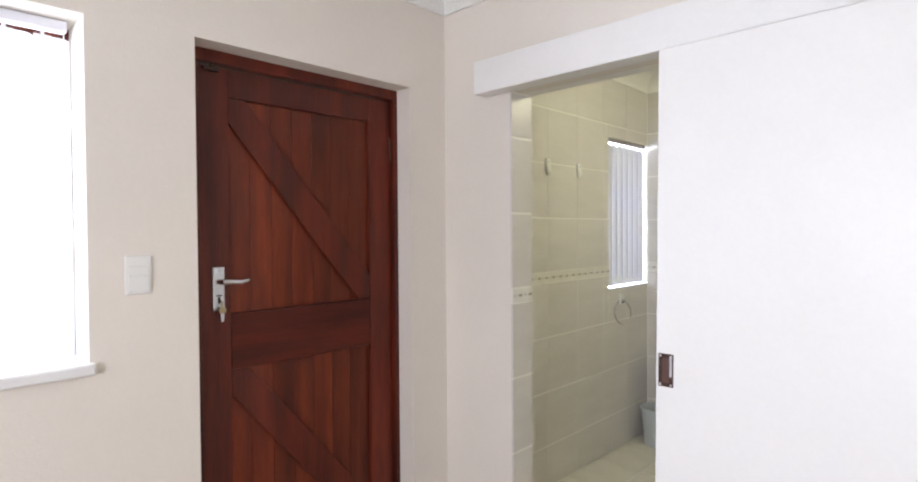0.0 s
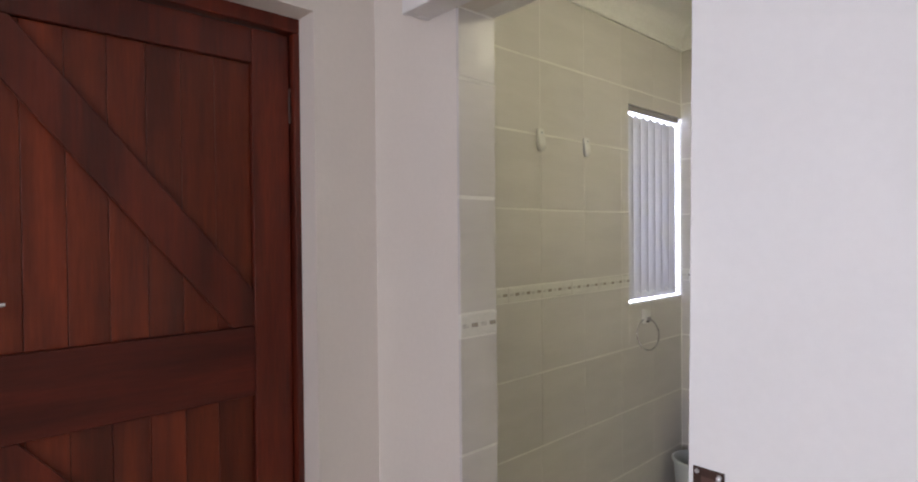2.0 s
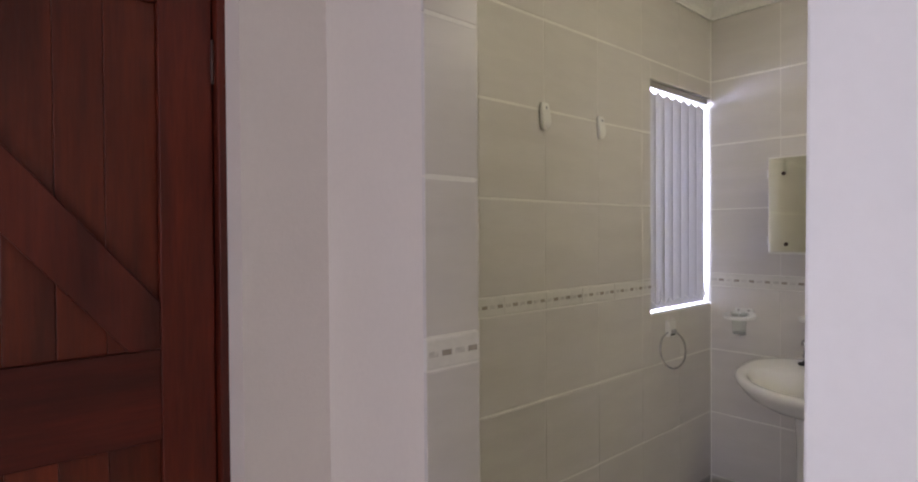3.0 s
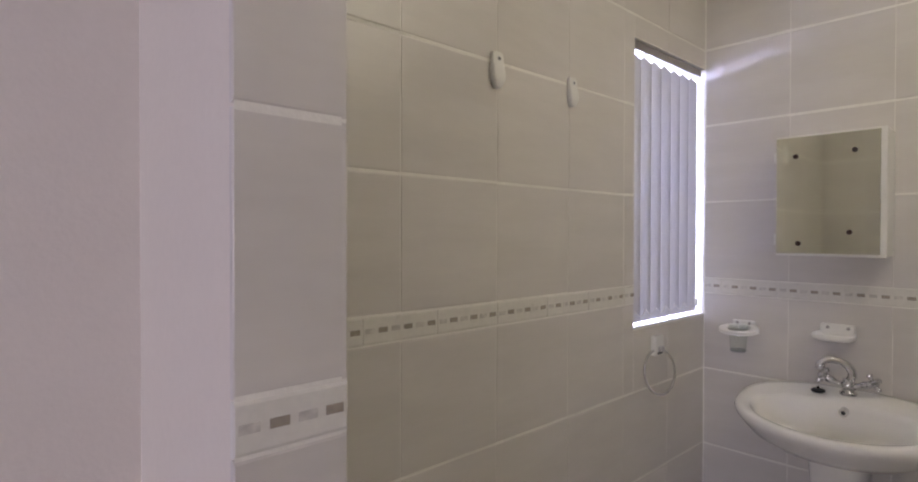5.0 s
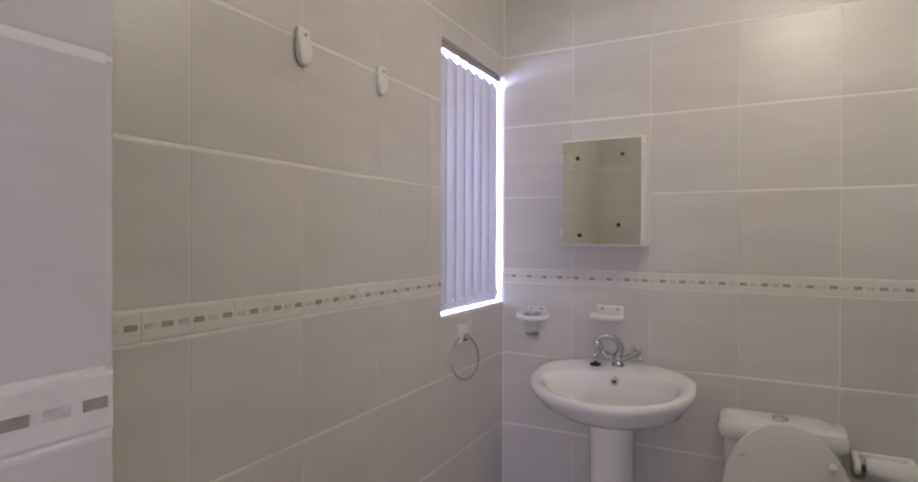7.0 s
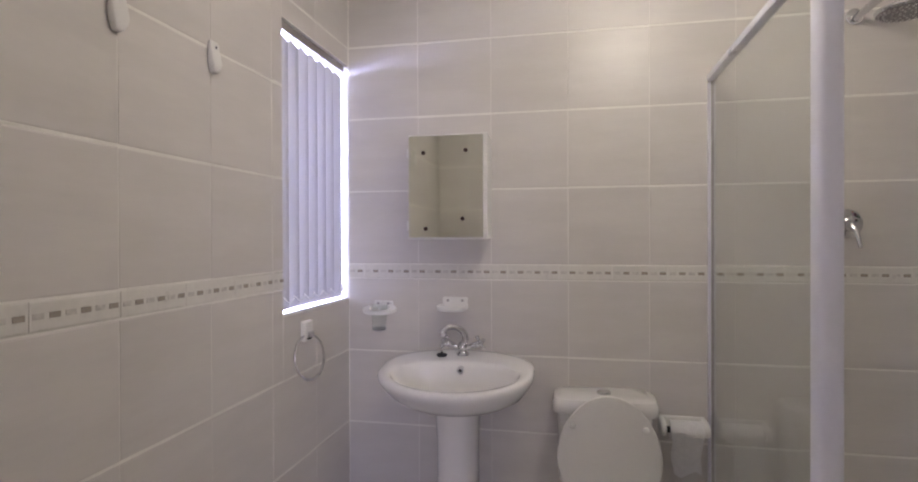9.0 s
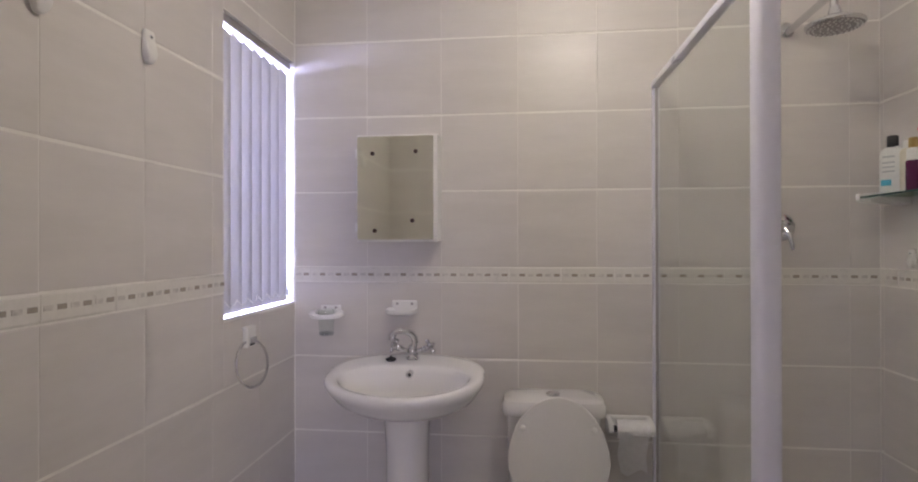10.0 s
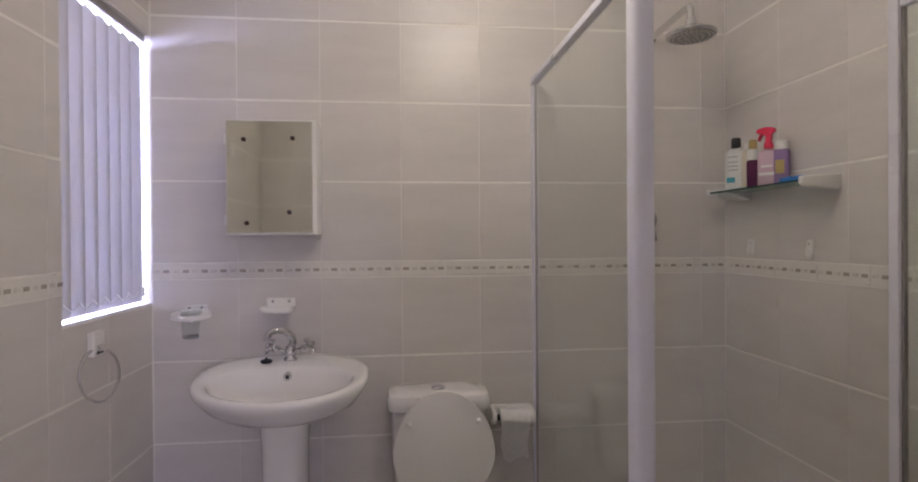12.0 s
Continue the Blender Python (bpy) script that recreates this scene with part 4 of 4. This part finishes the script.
part("bucket", lathe([(0.092, 0.0), (0.096, 0.006), (0.116, 0.235), (0.123, 0.238), (0.123, 0.25), (0.115, 0.252), (0.110, 0.235), (0.09, 0.01)], sides=36), BIN, wbin, smooth=True)

# ---- tiles ----
meshes = {}


def tile_mesh(w, h, depth, edge, mat):
    """A glazed tile: thin block whose front edges are rounded off; local z points out of the wall."""
    key_ = (round(w, 4), round(h, 4), depth, mat.name)
    if key_ not in meshes:
        rings = [(0, 0.0), (0, depth - edge), (edge * 0.35, depth - edge * 0.35), (edge * 1.5, depth)]
        verts = [(x, y, z) for i, z in rings for x, y in ((i * 0.4, i), (w - i * 0.4, i), (w - i * 0.4, h - i), (i * 0.4, h - i))]
        faces = [(4 * a + b, 4 * a + (b + 1) % 4, 4 * a + 4 + (b + 1) % 4, 4 * a + 4 + b) for a in range(3) for b in range(4)] + [(12, 13, 14, 15)]
        me = bpy.data.meshes.new("tile")
        me.from_pydata(verts, [], faces)
        me.materials.append(mat)
        meshes[key_] = me
    return meshes[key_]


def inset_mesh(count, offset):
    """The small mosaic bars of one band tile, pale and dark in turn."""
    key_ = ("inset", count, round(offset, 3))
    if key_ not in meshes:
        bm = bmesh.new()
        for i in range(count):
            x = offset + 0.0335 * i
            box((x, 0.0235, 0.0), (x + 0.0225, 0.0345, 0.0012), bm=bm, index=i % 2)
        me = bpy.data.meshes.new("mosaic_inset")
        bm.to_mesh(me)
        bm.free()
        me.materials.append(INSET_PALE)
        me.materials.append(INSET_DARK)
        meshes[key_] = me
    return meshes[key_]


def lay(me, name, parent, m):
    ob = new(name, me)
    ob.parent = parent
    ob.matrix_basis = m
    return ob


JOINT = 0.0005
ROWS_Z = [0.0] + [ROW_0 - PITCH * k for k in (2, 1, 0)] + [LIST_0]
UPPER_Z = [LIST_1 + PITCH * k for k in range(5)]
BANDS = list(zip(ROWS_Z, ROWS_Z[1:])) + [(a, min(b, CEIL - 0.06)) for a, b in zip(UPPER_Z, UPPER_Z[1:])]


def tiled(parent, origin, u, length, joint, band_joint, holes=()):
    """Tiles one wall: origin is its foot on the substrate, u the way along it; joints start at the given offsets. holes: (u0, u1, z0, z1)."""
    u, v = Vector(u), Vector((0, 0, 1))
    n = u.cross(v)

    def spot(a, z):
        m = Matrix((u, v, n)).transposed().to_4x4()
        m.translation = Vector(origin) + u * a + v * z
        return m

    def cut(a, b, c, d):
        """What is left of a tile beside or above the holes."""
        left = [(a, b, c, d)]
        for h0, h1, k0, k1 in holes:
            done = []
            for a, b, c, d in left:
                if b <= h0 + 0.004 or a >= h1 - 0.004 or d <= k0 + 0.004 or c >= k1 - 0.004:
                    done.append((a, b, c, d))
                    continue
                x0, x1 = max(a, h0), min(b, h1)
                if a < h0:
                    done.append((a, h0, c, d))
                if b > h1:
                    done.append((h1, b, c, d))
                if c < k0:
                    done.append((x0, x1, c, k0))
                if d > k1:
                    done.append((x0, x1, k1, d))
            left = done
        return [q for q in left if q[1] - q[0] > 0.012 and q[3] - q[2] > 0.012]

    start = joint - PITCH * math.ceil(joint / PITCH)
    cols = [start + PITCH * i for i in range(int((length - start) / PITCH) + 2)]
    for z0, z1 in BANDS:
        for a, b in zip(cols, cols[1:]):
            a, b = max(a, 0), min(b, length)
            if b - a < 0.012:
                continue
            for p0, p1, q0, q1 in cut(a, b, z0, z1):
                g, e = JOINT / 2, 0.0023
                wob = random.uniform(-0.0004, 0.0004)
                lay(tile_mesh(p1 - p0 - 2 * g, q1 - q0 - 2 * e, TILE_D, 0.003, TILE), "tile", parent, spot(p0 + g, q0 + e) @ Matrix.Translation((0, 0, wob)))
    wide = 0.2035
    start = band_joint - wide * math.ceil(band_joint / wide)
    for i in range(int((length - start) / wide) + 1):
        a0 = start + wide * i
        for p0, p1, q0, q1 in cut(max(a0, 0), min(a0 + wide, length), LIST_0, LIST_1):
            g = JOINT / 2
            band = lay(tile_mesh(p1 - p0 - 2 * g, q1 - q0 - 2 * g, TILE_D + 0.001, 0.003, LISTELLO), "band_tile", parent, spot(p0 + g, q0 + g))
            skip = max(0, math.ceil((p0 - a0 - 0.006) / 0.0335))
            fit = int((p1 - a0 - 0.006 - 0.022) / 0.0335) - skip + 1
            if fit > 0:
                off = a0 + 0.006 + 0.0335 * skip - p0
                if skip % 2:
                    off, fit = off + 0.0335, fit - 1
                if fit > 0:
                    lay(inset_mesh(min(fit, 6), off), "mosaic_inset", band, Matrix.Translation((0, 0, TILE_D + 0.0008)))


tiled(wall_bath_w, (BATH_W - TILE_D, BATH_S, 0), (0, 1, 0), BATH_N - BATH_S, 2.505 - BATH_S, 2.61 - BATH_S,
      [(B0 - BATH_S, B1 - BATH_S + 0.02, BZ0, BZ1)])
tiled(wall_bath_n, (BATH_W, BATH_N + TILE_D, 0), (1, 0, 0), BATH_E - BATH_W, -1.112 - BATH_W, -1.147 - BATH_W)
tiled(wall_bath_e, (BATH_E + TILE_D, BATH_N, 0), (0, -1, 0), BATH_N - BATH_S, 0.3255, 0.1)
tiled(wall_part_in, (BATH_E, BATH_S - TILE_D, 0), (-1, 0, 0), BATH_E - BATH_W, 0.2, 0.1,
      [(BATH_E - OPEN_E, BATH_E - JAMB, -0.1, OPEN_H)])
jamb = structure("trim_jamb_bed", boxes(((SUB_J - 0.0005, PART_S - 0.004, 0), (SUB_J + 0.0002, SUB_S, OPEN_H - 0.001))), GROUT, "grout bed of the tiled door jamb", "door jamb")
tiled(jamb, (JAMB - TILE_D, PART_S - 0.006, 0), (0, 1, 0), BATH_S - PART_S + 0.006, 0.0, -0.001, [(-1, 1, OPEN_H - 0.002, 9)])
size, gap = 0.335, 0.005
for i in range(8):
    for j in range(7):
        x0, y0 = BATH_W - 0.05 + size * i, PART_S + 0.02 + size * j
        a, b, c, d = max(x0, BATH_W), min(x0 + size, BATH_E), max(y0, PART_S), min(y0 + size, BATH_N)
        if b - a > 0.02 and d - c > 0.02:
            lay(tile_mesh(b - a - gap, d - c - gap, 0.006, 0.0015, FLOOR_TILE), "floor_tile", floor_bath, Matrix.Translation((a + gap / 2, c + gap / 2, -0.0058)))
